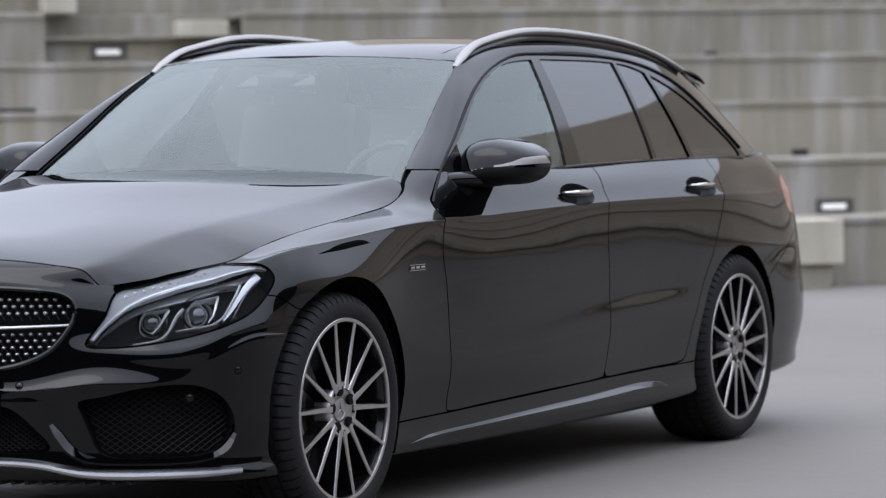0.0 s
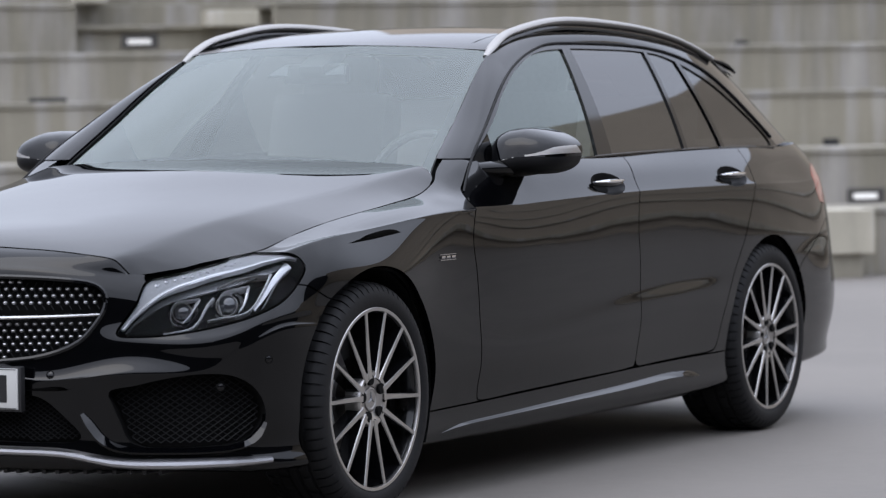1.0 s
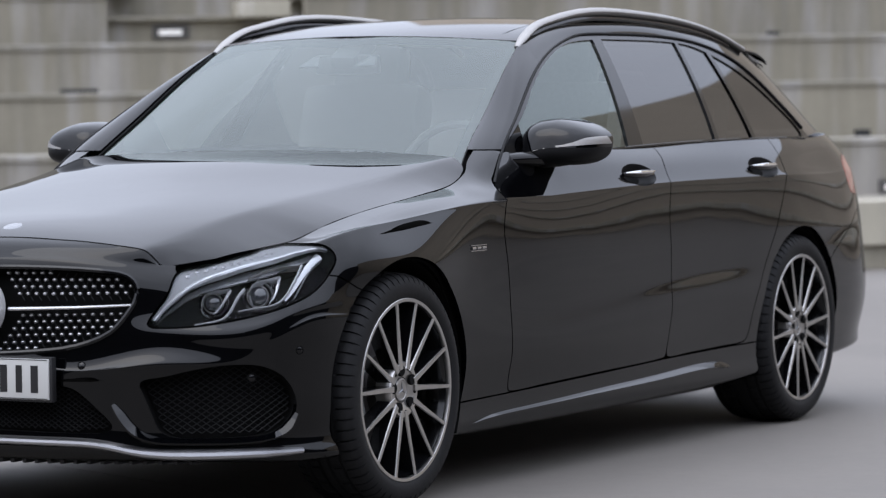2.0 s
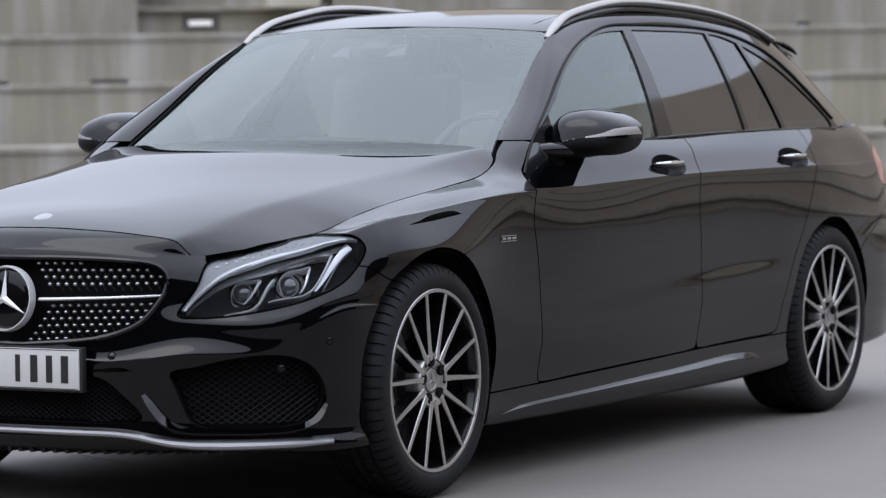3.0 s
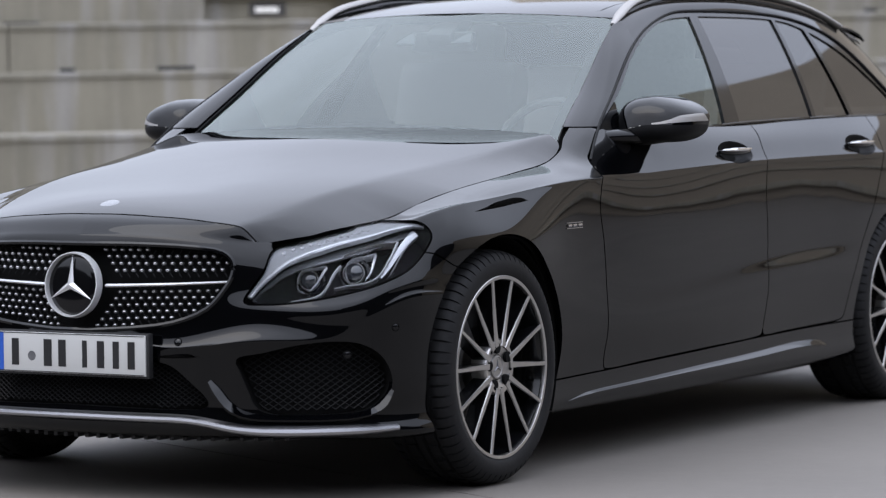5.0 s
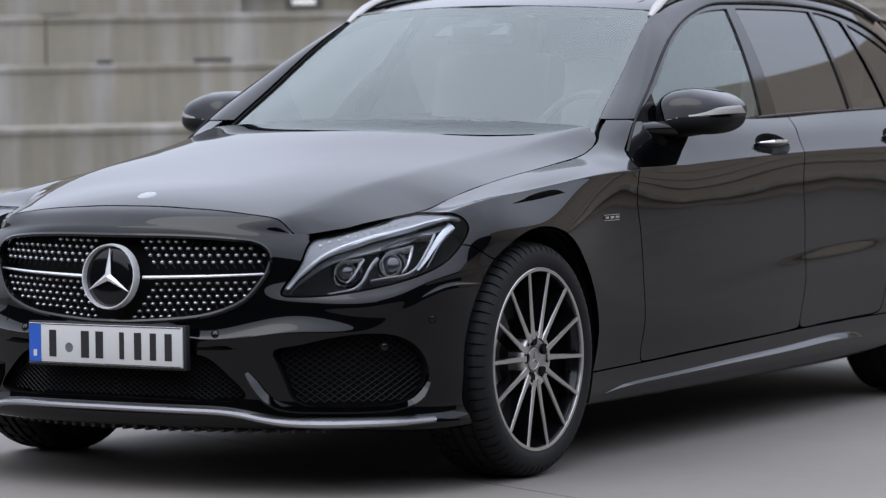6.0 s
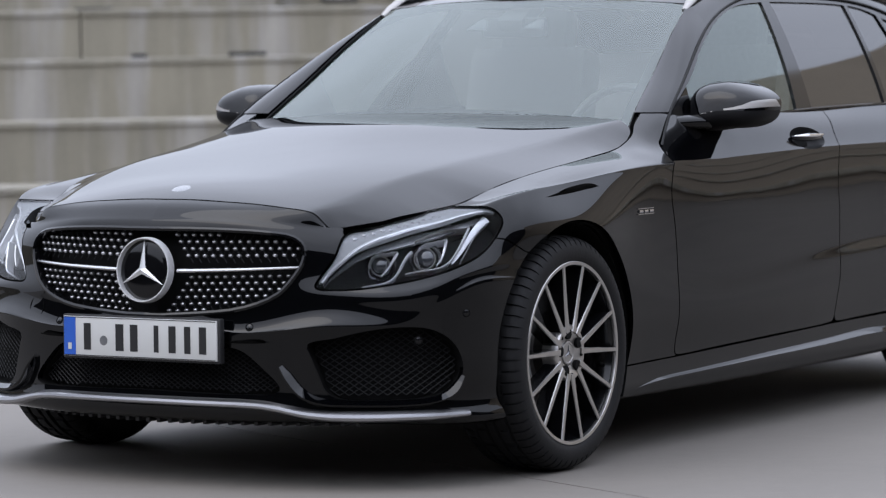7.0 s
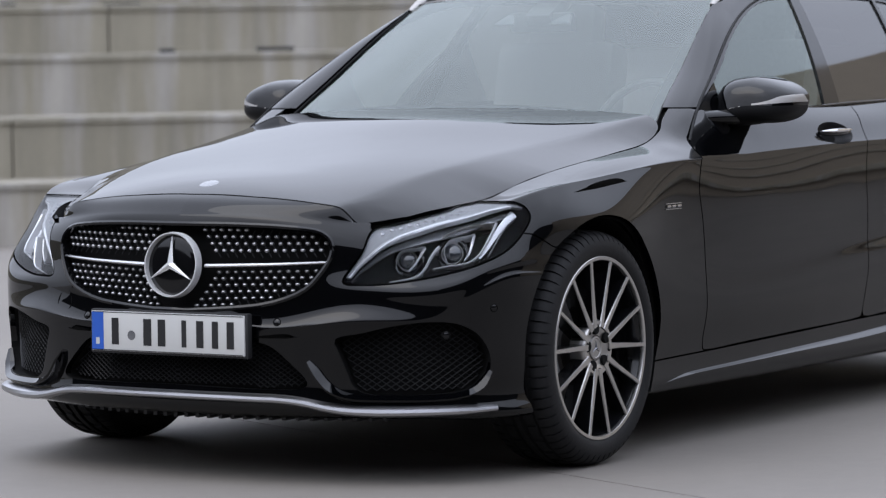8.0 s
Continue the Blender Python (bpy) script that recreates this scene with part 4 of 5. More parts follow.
both("tail_lamp", tail.folded(0.02), TAIL, "red tail lamp")
whole("inner_body", inner, DARK)

# bonnet
us = np.linspace(-0.76, 0.76, 150)
vs = np.linspace(-0.72, 0.74, 130)
bonnet = Sheet.grid(lambda x, y: (np.column_stack([x, y, bonnet_z(x, y)]), np.column_stack([x, y])), us, vs)
edge = np.vstack([BONNET, (BONNET * [-1, 1])[-2:0:-1]])
bonnet, _ = bonnet.cut(inside(edge, bonnet.uv) + 0.0035 + 0.003 * np.clip((-0.55 - bonnet.uv[:, 1]) / 0.06, 0, 1))
skin("bonnet", bonnet.folded(0.016), PAINT, car, "smooth black bonnet")

# windscreen, front pillars, roof
us, vs = np.linspace(-1, 1, 61), np.linspace(0, 1, 41)
screen = Sheet.grid(screen_at, us, vs)
sink = 0.011 - 0.008 * np.clip((screen.uv[:, 1:] - 0.75) / 0.25, 0, 1) ** 2
glass_sheet = Sheet(screen.v - screen.n * sink, screen.n, screen.uv, screen.f)
skin("windscreen", glass_sheet, WINDSCREEN, car, "clear windscreen that mirrors the grey sky").visible_shadow = False
band, rest = glass_sheet.moved(-0.004).cut(np.minimum(0.945 - np.abs(glass_sheet.uv[:, 0]), np.minimum(0.94 - glass_sheet.uv[:, 1], glass_sheet.uv[:, 1] - 0.125 - 0.05 * np.abs(glass_sheet.uv[:, 0]) ** 2)))
skin("screen_border", band, DARK, car, "black printed border of the windscreen")
pillar = Sheet.grid(pillar_at, np.linspace(0, 1, 13), np.linspace(0, 1, 41))
_, pillar = pillar.cut(pillar.v[:, 2] - 0.996)
both("front_pillar", pillar.folded(0.02), PAINT)
roof = Sheet.grid(roof_at, np.linspace(0, 8, 110), np.linspace(0, 3, 46))
back, roof = roof.cut(np.maximum(6.55 - roof.uv[:, 0], 1.25 - roof.uv[:, 1]))
sunroof, roof = roof.panel(smooth_loop([(.5, 1.45), (.62, 1.36), (1, 1.34), (3, 1.34), (5, 1.34), (5.2, 1.5), (5.2, 3.4), (.5, 3.4)], 6), 0.04)
whole("roof", roof, PAINT, "black roof")
whole("roof_window", sunroof.moved(-0.002), GLOSS, "dark glass roof panel")
whole("rear_window", back, PRIVACY, "dark rear window")

# cabin sides: frames, panes and posts
us, vs = np.linspace(0.62, 3.34, 190), np.linspace(0.90, 1.40, 60)
side = Sheet.grid(lambda y, z: (np.column_stack([side_x(y, z), y, z]), np.column_stack([y, z])), us, vs)
TOP = spline(np.arange(13), FRAME_TOP, np.linspace(0, 12, 130))
OUTER = np.vstack([TOP, [(3.3, .88), (.66, .88)]])
side, _ = side.cut(inside(OUTER, side.uv))
WINDOW = smooth_loop([(.775, .975), (.80, .985), (.95, 1.062), (1.061, 1.119), (1.185, 1.190), (1.374, 1.270), (1.581, 1.325), (1.798, 1.342), (2.026, 1.345), (2.426, 1.340), (2.6, 1.322), (2.847, 1.244), (3.028, 1.136), (3.175, 1.026), (3.18, 1.008), (3.13, 1.001), (2.7, 1.003), (2.3, 1.002), (1.85, .994), (1.5, .985), (1.1, .976)], 8)
panes, frame_sheet = side.cut(inside(WINDOW, side.uv))
FRAMES = both("window_frame", frame_sheet.folded(0.012), GLOSS, "gloss black window surround")


def beyond(uv, a, b):
    """Signed distance behind the line from a (below) to b (above)."""
    a, b = np.array(a), np.array(b)
    d = (b - a) / np.linalg.norm(b - a)
    return (uv - a) @ np.array([d[1], -d[0]])


POSTS = [((1.664, .995), (1.798, 1.344)), ((1.775, .995), (1.862, 1.344)), ((2.362, .995), (2.437, 1.344)), ((2.392, .995), (2.462, 1.344)), ((2.69, .995), (2.655, 1.344)), ((2.722, .995), (2.685, 1.344))]
left = panes
for k, (a, b) in enumerate(POSTS):
    now, left = left.cut(beyond(left.uv, a, b))
    if k % 2:
        both("window_post", now.moved(0.001).folded(0.012), GLOSS)
    else:
        for ob in both("side_window", now.moved(-0.005), SIDEGLASS if k == 0 else PRIVACY, "clear front side window" if k == 0 else "dark privacy glass"):
            ob.visible_shadow = False
for ob in both("side_window", left.moved(-0.005), PRIVACY, "dark privacy glass"):
    ob.visible_shadow = False
# thin bright reveal: the seal along the belt and the upper rim of the doors
for m in (1, -1):
    bm = bmesh.new()
    path = [(m * (side_x(y, z) + 0.004), y, z) for y, z in zip(np.linspace(.80, 3.2, 60), spline([.8, 1.1, 1.5, 1.85, 2.3, 2.7, 3.2], [.974, .976, .984, .993, 1.000, 1.002, 1.000], np.linspace(.80, 3.2, 60)))]
    tube(bm, path, 0.004, 8)
    part("belt_seal", bm, PAINT, car)
    bm = bmesh.new()
    p = frame_at(np.linspace(0.3, 11.8, 110))
    tube(bm, [(m * (q[0] + 0.003), q[1], q[2] + 0.001) for q in p], 0.0042, 8)
    part("door_frame_seal", bm, RUBBER, car)

# roof rails: a flat silver bar on each side, its feet run into the roof
for m in (1, -1):
    bm = bmesh.new()
    t = np.linspace(0, 1, 70)
    x = spline([0, .08, .3, .6, .9, 1], [.570, .558, .551, .548, .561, .582], t)
    y = spline([0, .08, .3, .6, .9, 1], [1.312, 1.46, 1.80, 2.35, 2.88, 3.05], t)
    z = spline([0, .06, .14, .3, .55, .8, .93, 1], [1.312, 1.368, 1.400, 1.432, 1.434, 1.403, 1.360, 1.322], t)
    fat = [min(0.009 + 0.30 * q, 0.017 + 0.005 * math.sin(math.pi * min(1, 1.2 * q))) for q in t]
    tube(bm, np.column_stack([m * x, y, z]), fat, 12, 0.62)
    part("roof_rail", bm, RAIL, car, "satin silver roof rail")
    bm = bmesh.new()
    tube(bm, np.column_stack([m * x, y, z - 0.022])[4:-4], 0.011, 8, 1.0)
    part("rail_foot", bm, GLOSS, car)
# rear spoiler: a thin plate that carries the roof's fall on over the tailgate
def spoiler_at(x, t):
    k = 1 - (np.abs(x) / 0.56) ** 2.4
    return np.column_stack([x, 3.09 + 0.235 * t + 0.06 * k * t, 1.352 - 0.010 * t - 0.022 * t ** 2 - 0.018 * t ** 6 + 0.036 * k - 0.028 * (np.abs(x) / 0.565) ** 9]), np.column_stack([x, t])


tail_plate = Sheet.grid(spoiler_at, np.linspace(-0.565, 0.565, 61), np.linspace(0, 1, 13))
tail_under = Sheet(tail_plate.v - tail_plate.n * (0.010 + 0.012 * tail_plate.uv[:, 1:]), tail_plate.n, tail_plate.uv, tail_plate.f)
skin("roof_spoiler", tail_plate.folded(0.007).joined(Sheet(tail_under.v, -tail_under.n, tail_under.uv, [g[::-1] for g in tail_under.f])), PAINT, car)
# black steps between the sunk windscreen and the proud front pillars
for m in (1, -1):
    bm = bmesh.new()
    p, _ = screen_at(np.full(48, 0.993), np.linspace(0.12, 0.998, 48))
    up_way = Vector((0.0, -0.55, 0.83))
    sweep(bm, p * [m, 1, 1], [up_way] * 48, [(-0.008, -0.002), (-0.008, 0.002), (-0.028, 0.003), (-0.028, -0.003)])
    part("screen_seal", bm, RUBBER, car)

# dark underside and the cabin's tub
bm = bmesh.new()
box(bm, (1.24, 4.2, 0.16), (0, 1.5, 0.29), bevel=0.04)
part("underbody", bm, DARK, car)
bm = bmesh.new()
box(bm, (1.20, 0.9, 0.3), (0, 0.02, 0.5), bevel=0.05)
part("engine_bay", bm, DARK, car)
bm = bmesh.new()
box(bm, (1.40, 2.6, 0.42), (0, 2.05, 0.56), bevel=0.05)
part("cabin_floor", bm, CABIN, car)


# ---- wheels ----
def build_wheel(at, side_sign, width, turn):
    """A wheel at its hub's middle; side_sign: 1 on the car's left."""
    s = side_sign
    cx, cy, cz = at
    half = width / 2
    R = 0.332
    bm = bmesh.new()
    # barrel of the rim, open outwards
    lathe(bm, [(0.242, half - 0.014), (0.236, half - 0.03), (0.226, half - 0.06), (0.215, -half + 0.03), (0.235, -half + 0.01)], steps=96)
    bmesh.ops.transform(bm, matrix=Matrix.Translation(at) @ Matrix.Diagonal((s, 1, 1, 1)), verts=bm.verts)
    bmesh.ops.recalc_face_normals(bm, faces=bm.faces)
    wheel = part("wheel", bm, RIM_BLACK, car, "black multi-spoke alloy wheel with machined silver faces")

    def put(name, bm, material, label=""):
        bmesh.ops.transform(bm, matrix=Matrix.Translation(at) @ Matrix.Diagonal((s, 1, 1, 1)), verts=bm.verts)
        bmesh.ops.recalc_face_normals(bm, faces=bm.faces)
        return part(name, bm, material, wheel, label)

    # tyre: low side walls, shoulder blocks and lengthwise grooves
    bm = bmesh.new()
    prof = [(0.243, half - 0.026), (0.252, half - 0.012), (0.262, half - 0.004), (0.280, half + 0.002), (0.300, half - 0.001), (0.314, half - 0.008), (0.324, half - 0.020),
            (0.3285, half - 0.034), (0.330, half - 0.046), (0.330, half - 0.052), (0.322, half - 0.054), (0.322, half - 0.062), (0.331, half - 0.064), (R, half - 0.080), (R, half - 0.090), (0.323, half - 0.092), (0.323, half - 0.102), (R, half - 0.104),
            (R, -half + 0.104), (0.323, -half + 0.102), (0.323, -half + 0.092), (R, -half + 0.090), (0.331, -half + 0.064), (0.322, -half + 0.062), (0.322, -half + 0.054), (0.330, -half + 0.050), (0.3285, -half + 0.034), (0.324, -half + 0.020), (0.314, -half + 0.008), (0.29, -half), (0.25, -half + 0.012), (0.243, -half + 0.026)]
    # each block round the tread has a flat top and a narrow cut beside it
    turns, cut = [], []
    for n in range(66):
        for q, deep in ((0.0, 0), (0.40, 0), (0.80, 0), (0.82, 1), (0.98, 1)):
            turns.append(2 * math.pi * (n + q) / 66), cut.append(deep)
    lathe(bm, prof, angles=turns, wobble=lambda i, k: -0.0065 if cut[i] and (5 <= k <= 8 or 26 <= k <= 28) else (-0.005 if cut[(i + 2) % len(cut)] and (12 <= k <= 14 or 21 <= k <= 22) and (i // 5) % 2 else 0.0))
    put("tyre", bm, RUBBER, "low-profile black tyre with grooved tread")
    # silver outer ring
    bm = bmesh.new()
    lathe(bm, [(0.2475, half - 0.016), (0.2478, half - 0.006), (0.2486, half - 0.0045), (0.2570, half - 0.0035), (0.2585, half - 0.0050), (0.2590, half - 0.012)], steps=120)
    put("rim_ring", bm, ALLOY, "machined silver rim edge")
    # fourteen slim spokes, silver in front, black at the sides
    for k in range(14):
        a0 = 2 * math.pi * (k + turn) / 14
        sway = 0.05 if k % 2 else -0.05
        for name, mat, w0, w1, w2, d0, d1 in (("spoke", ALLOY, 0.0086, 0.0026, 0.0046, 0.0, 0.004), ("spoke_web", RIM_BLACK, 0.0102, 0.0050, 0.0066, 0.0035, 0.045)):
            bm = bmesh.new()
            rows = []
            for q in np.linspace(0, 1, 9):
                r = 0.060 + q * 0.190
                a = a0 + sway * (1 - q) ** 2
                x = half - 0.0115 + 0.0065 * q ** 1.6
                w = w0 * (1 - q) ** 2 + w1 * (1 - abs(2 * q - 1)) * 0.9 + w2 * q ** 2 + 0.0015
                rows.append([bm.verts.new((x - d, r * math.cos(a) - g * math.sin(a), r * math.sin(a) + g * math.cos(a))) for d, g in ((d0, -w * 0.8), (d0, w * 0.8), (d1, w), (d1, -w))])
            for p, q in zip(rows, rows[1:]):
                for i in range(4):
                    bm.faces.new((p[i], p[(i + 1) % 4], q[(i + 1) % 4], q[i]))
            bm.faces.new(rows[0]), bm.faces.new(rows[-1][::-1])
            put(name, bm, mat)
    # hub with five bolt holes and a cap
    bm = bmesh.new()
    lathe(bm, [(0.0, half - 0.040), (0.034, half - 0.040), (0.037, half - 0.024), (0.050, half - 0.0205), (0.068, half - 0.0135), (0.076, half - 0.0135), (0.080, half - 0.020), (0.082, half - 0.060), (0.0, half - 0.060)], steps=60)
    put("hub", bm, ALLOY)
    for k in range(5):
        a = math.radians(28 + 72 * k)
        bm = bmesh.new()
        lathe(bm, [(0.0, half - 0.0132), (0.0148, half - 0.0132), (0.0158, half - 0.016), (0.0158, half - 0.05)], steps=24, centre=(0, 0.055 * math.cos(a), 0.055 * math.sin(a)))
        put("bolt_recess", bm, DARK)
        bm = bmesh.new()
        b = a + math.pi / 5
        lathe(bm, [(0.0, half - 0.0135), (0.0052, half - 0.0135), (0.006, half - 0.022)], steps=12, centre=(0, 0.064 * math.cos(b), 0.064 * math.sin(b)))
        put("rivet_recess", bm, DARK)
    bm = bmesh.new()
    lathe(bm, [(0.0, half - 0.0215), (0.026, half - 0.022), (0.028, half - 0.0205), (0.033, half - 0.0215), (0.035, half - 0.026), (0.036, half - 0.040)], steps=40)
    put("hub_cap", bm, RAIL, "round silver hub cap")
    bm = bmesh.new()
    for k in range(3):
        a = math.pi / 2 + 2 * math.pi * k / 3
        tube(bm, [(half - 0.0215, 0, 0), (half - 0.0215, 0.021 * math.cos(a), 0.021 * math.sin(a))], [0.004, 0.0008], 6)
    put("cap_mark", bm, LAMPGREY)
    # brake disc and caliper behind the spokes
    bm = bmesh.new()
    lathe(bm, [(0.0, half - 0.085), (0.09, half - 0.085), (0.095, half - 0.10), (0.172, half - 0.10), (0.174, half - 0.13), (0.0, half - 0.13)], steps=60)
    put("brake_disc", bm, STEEL)
    bm = bmesh.new()
    rows = []
    for a in np.linspace(math.radians(140), math.radians(215), 10):
        rows.append([bm.verts.new((x, r * math.cos(a), r * math.sin(a))) for r, x in ((0.125, half - 0.075), (0.196, half - 0.078), (0.203, half - 0.10), (0.203, half - 0.15), (0.12, half - 0.15))])
    for p, q in zip(rows, rows[1:]):
        for i in range(5):
            bm.faces.new((p[i], p[(i + 1) % 5], q[(i + 1) % 5], q[i]))
    bm.faces.new(rows[0]), bm.faces.new(rows[-1][::-1])
    put("brake_caliper", bm, CALIPER, "grey brake caliper")
    # valve
    bm = bmesh.new()
    tube(bm, [(half - 0.05, 0.222, -0.05), (half - 0.03, 0.205, -0.046)], 0.004, 8)
    put("valve", bm, DARK)
    return wheel


build_wheel((0.792, 0, 0.3325), 1, 0.225, 0.93)
build_wheel((-0.792, 0, 0.3325), -1, 0.225, 0.93)
build_wheel((0.780, 2.84, 0.3325), 1, 0.25, 0.23)
build_wheel((-0.780, 2.84, 0.3325), -1, 0.25, 0.6)
# wheel housings
for m in (1, -1):
    for cy, r in ((0.0, 0.368), (2.84, 0.354)):
        bm = bmesh.new()
        ang = np.radians(np.linspace(-25, 205, 40))
        rows = [[bm.verts.new((m * x, cy + r * math.cos(a), 0.335 + r * math.sin(a))) for x in (0.50, 0.874)] for a in ang]
        for p, q in zip(rows, rows[1:]):
            bm.faces.new((p[0], q[0], q[1], p[1]))
        c = bm.verts.new((m * 0.50, cy, 0.335))
        for p, q in zip(rows, rows[1:]):
            bm.faces.new((c, q[0], p[0]))
        part("wheel_housing", bm, DARK, car)


# ---- lamps, grille, intakes, plate, mirrors and fittings of the car ----
def on_skin(points, out=0.0, per=1):
    """Places and outward ways on the skin for (s, z) pairs, smoothed along the line."""
    q = np.array(points, float)
    t = np.concatenate([[0], np.cumsum(np.hypot(*np.diff(q, axis=0).T))])
    fine = np.linspace(0, t[-1], max(int(len(q) * per), 2)) if per > 1 else t
    q = spline(t, q, fine) if per > 1 else q
    got = [shell_point(s, z, out) for s, z in q]
    return np.array([g[0] for g in got]), np.array([g[1] for g in got])


def pair(name, make, material, parent=None, label=""):
    """The same part on the car's left and, mirrored, on its right; make fills a bmesh for the left."""
    out = []
    for m in (1, -1):
        bm = bmesh.new()
        make(bm)
        if m < 0:
            bmesh.ops.transform(bm, matrix=Matrix.Diagonal((-1, 1, 1, 1)), verts=bm.verts)
            bmesh.ops.reverse_faces(bm, faces=bm.faces)
        out.append(part(name, bm, material, parent[0 if m > 0 else 1] if parent else car, label))
    return out


def dome(bm, at, way, radius, height, steps=28, rings=6, ring=0.0):
    """A shallow dome, or with ring a round bezel, that faces way."""
    at, way = Vector(at), Vector(way).normalized()
    m = Matrix.Translation(at) @ way.to_track_quat("X", "Z").to_matrix().to_4x4()
    if ring:
        prof = [(radius, -0.01), (radius, 0), (radius + ring * 0.3, height), (radius + ring * 0.7, height), (radius + ring, 0), (radius + ring, -0.012)]
    else:
        prof = [(radius * math.sin(a), height * math.cos(a)) for a in np.linspace(0.0, math.pi / 2, rings)] + [(radius, -0.006)]
    n = len(bm.verts)
    lathe(bm, prof, steps=steps)
    bm.verts.ensure_lookup_table()
    bmesh.ops.transform(bm, matrix=m, verts=bm.verts[n:])


# headlights
wall_sheet = Sheet(*(lambda f: (f.v, f.n, f.uv, f.f[len(lamp.f):]))(lamp.folded(0.085))).tidy()
shells = both("headlight", lamp.moved(-0.085).joined(wall_sheet), DARK, "clear headlight with two projectors and a light strip")
for k, s in enumerate((lamp, lamp.mirrored())):
    skin("cover", s, LENS, shells[k], "clear cover").visible_shadow = False
STRIP = [(-.887, .5624), (-.861, .5906), (-.829, .6174), (-.798, .6425), (-.751, .6687), (-.701, .6855), (-.645, .6991), (-.581, .7113), (-.507, .7219), (-.435, .7344), (-.386, .7443), (-.351, .7465)]
upper = np.array(STRIP + [(-.322, .742), (-.29, .80), (-.6, .80), (-.87, .76), (-.95, .60)])
brow, _ = lamp.moved(-0.007).cut(inside(upper, lamp.uv))
_, below = lamp.moved(-0.022).cut(inside(upper, lamp.uv))
for k, s in enumerate((brow, brow.mirrored())):
    skin("reflector_brow", s.folded(0.01), BROW, shells[k], "grey ribbed upper reflector")


# a grey shelf below the strip fades into the dark of the lamp
shelf_line = np.array(STRIP)
shelf, _ = below.cut(inside(np.vstack([shelf_line + [0, .004], (shelf_line - [0, .022] * np.sin(np.linspace(.15, 2.6, len(STRIP)))[:, None])[::-1]]), below.uv))
for k, s in enumerate((shelf.moved(-0.012), shelf.moved(-0.012).mirrored())):
    skin("reflector_shelf", s.folded(0.006), LAMPGREY, shells[k], "dark grey inner shelf")


def fluting(bm):
    """Small clear flutes in a row along the upper reflector."""
    for q in np.linspace(0, 1, 13):
        s = -.795 + .32 * q
        z = float(np.interp(s, [-.80, -.75, -.60, -.45], [.679, .693, .719, .739])) + .003 * (round(12 * q) % 2)
        p, n = shell_point(s, z, -0.006)
        dome(bm, p, n, 0.0058 - 0.0022 * q, 0.0008, 12, 3)


pair("reflector_flutes", fluting, LAMPGREY, shells, "small clear flutes")


def strip(bm):
    p, n = on_skin(STRIP, -0.009, 4)
    sweep(bm, p, n, [(0.003, -0.0062), (0.006, -0.002), (0.006, 0.002), (0.003, 0.0062), (-0.012, 0.0062), (-0.012, -0.0062)], scale=np.interp(np.linspace(0, 1, len(p)), [0, .12, .35, .75, 1], [.6, .9, 1.05, .85, .5]))


pair("light_strip", strip, GUIDE, shells, "white light strip")


def torch(points, w, out, first=0.7, last=1.15):
    def make(bm):
        p, n = on_skin(points, out, 4)
        sweep(bm, p, n, [(0.004, -w), (0.007, 0), (0.004, w), (-0.02, w), (-0.02, -w)], scale=np.linspace(first, last, len(p)))
    return make


pair("light_guide", torch([(-.777, .5586), (-.732, .5641), (-.695, .5726), (-.674, .5886), (-.656, .6152), (-.638, .6372), (-.623, .6503)], 0.0034, -0.03, 0.5, 1.3), GUIDE, shells)
pair("light_guide", torch([(-.651, .5883), (-.596, .5979), (-.546, .6058), (-.508, .6227), (-.475, .6487), (-.439, .6807), (-.41, .7101)], 0.0028, -0.026, 0.7, 1.3), GUIDE, shells)
pair("light_guide", torch([(-.41, .7101), (-.469, .7097), (-.545, .702), (-.607, .684)], 0.0013, -0.028, 1.2, 0.6), STEEL, shells)
# broad bright facet at the outer end, with a darker groove beside it
pair("outer_reflector", torch([(-.50, .622), (-.454, .6556), (-.405, .6949), (-.366, .7211), (-.342, .7356)], 0.0105, -0.032, 0.25, 1.1), GUIDE, shells)
pair("reflector_groove", torch([(-.47, .625), (-.425, .665), (-.378, .703), (-.345, .722)], 0.0022, -0.024, 0.5, 1.0), BROW, shells)
for (s, z, r), fr in (((-.724, .616, .025), [(-.741, .579), (-.755, .5866), (-.757, .604), (-.755, .6165), (-.742, .6358), (-.71, .6458), (-.668, .6526)]),
                      ((-.574, .648, .028), [(-.603, .6098), (-.607, .6367), (-.60, .6588), (-.585, .6733), (-.543, .6828), (-.491, .6893)])):
    p, n = shell_point(s, z, -0.062)
    way = n * 0.65 + np.array([0.12, -0.76, 0.05])
    pair("projector", lambda bm: dome(bm, p, way, r, 0.016), BULB, shells, "round projector lens")
    pair("projector_bezel", lambda bm: dome(bm, p, way, r, 0.004, ring=0.0022), STEEL, shells)
    pair("projector_shroud", lambda bm: dome(bm, p - way * 0.006, way, r + 0.005, 0.004, ring=0.014), GLOSS, shells)
    # pointed bright frame round each projector: thin on the inner side, a broad blade on the outer
    pair("bezel_frame", torch(fr, 0.0015, -0.038, 0.7, 1.3), GUIDE, shells)
    e = fr[-1]
    blade_ = [(e[0] + .001, e[1]), (e[0] - .013, e[1] - .021), (e[0] - .034, e[1] - .049), (e[0] - .056, e[1] - .068)]
    pair("bezel_blade", torch(blade_, 0.0038, -0.042, 1.1, 0.4), GUIDE, shells)
# grille: dark cavity, gloss surround, pins, bar, emblem
hollow = grille.moved(-0.055)
ring = Sheet(*(lambda f: (f.v, f.n, f.uv, f.f[len(grille.f):]))(grille.folded(0.055, off_middle))).tidy()
grille_body = whole("grille", hollow.joined(ring), DARK, "black diamond-pattern radiator grille with bright pins")


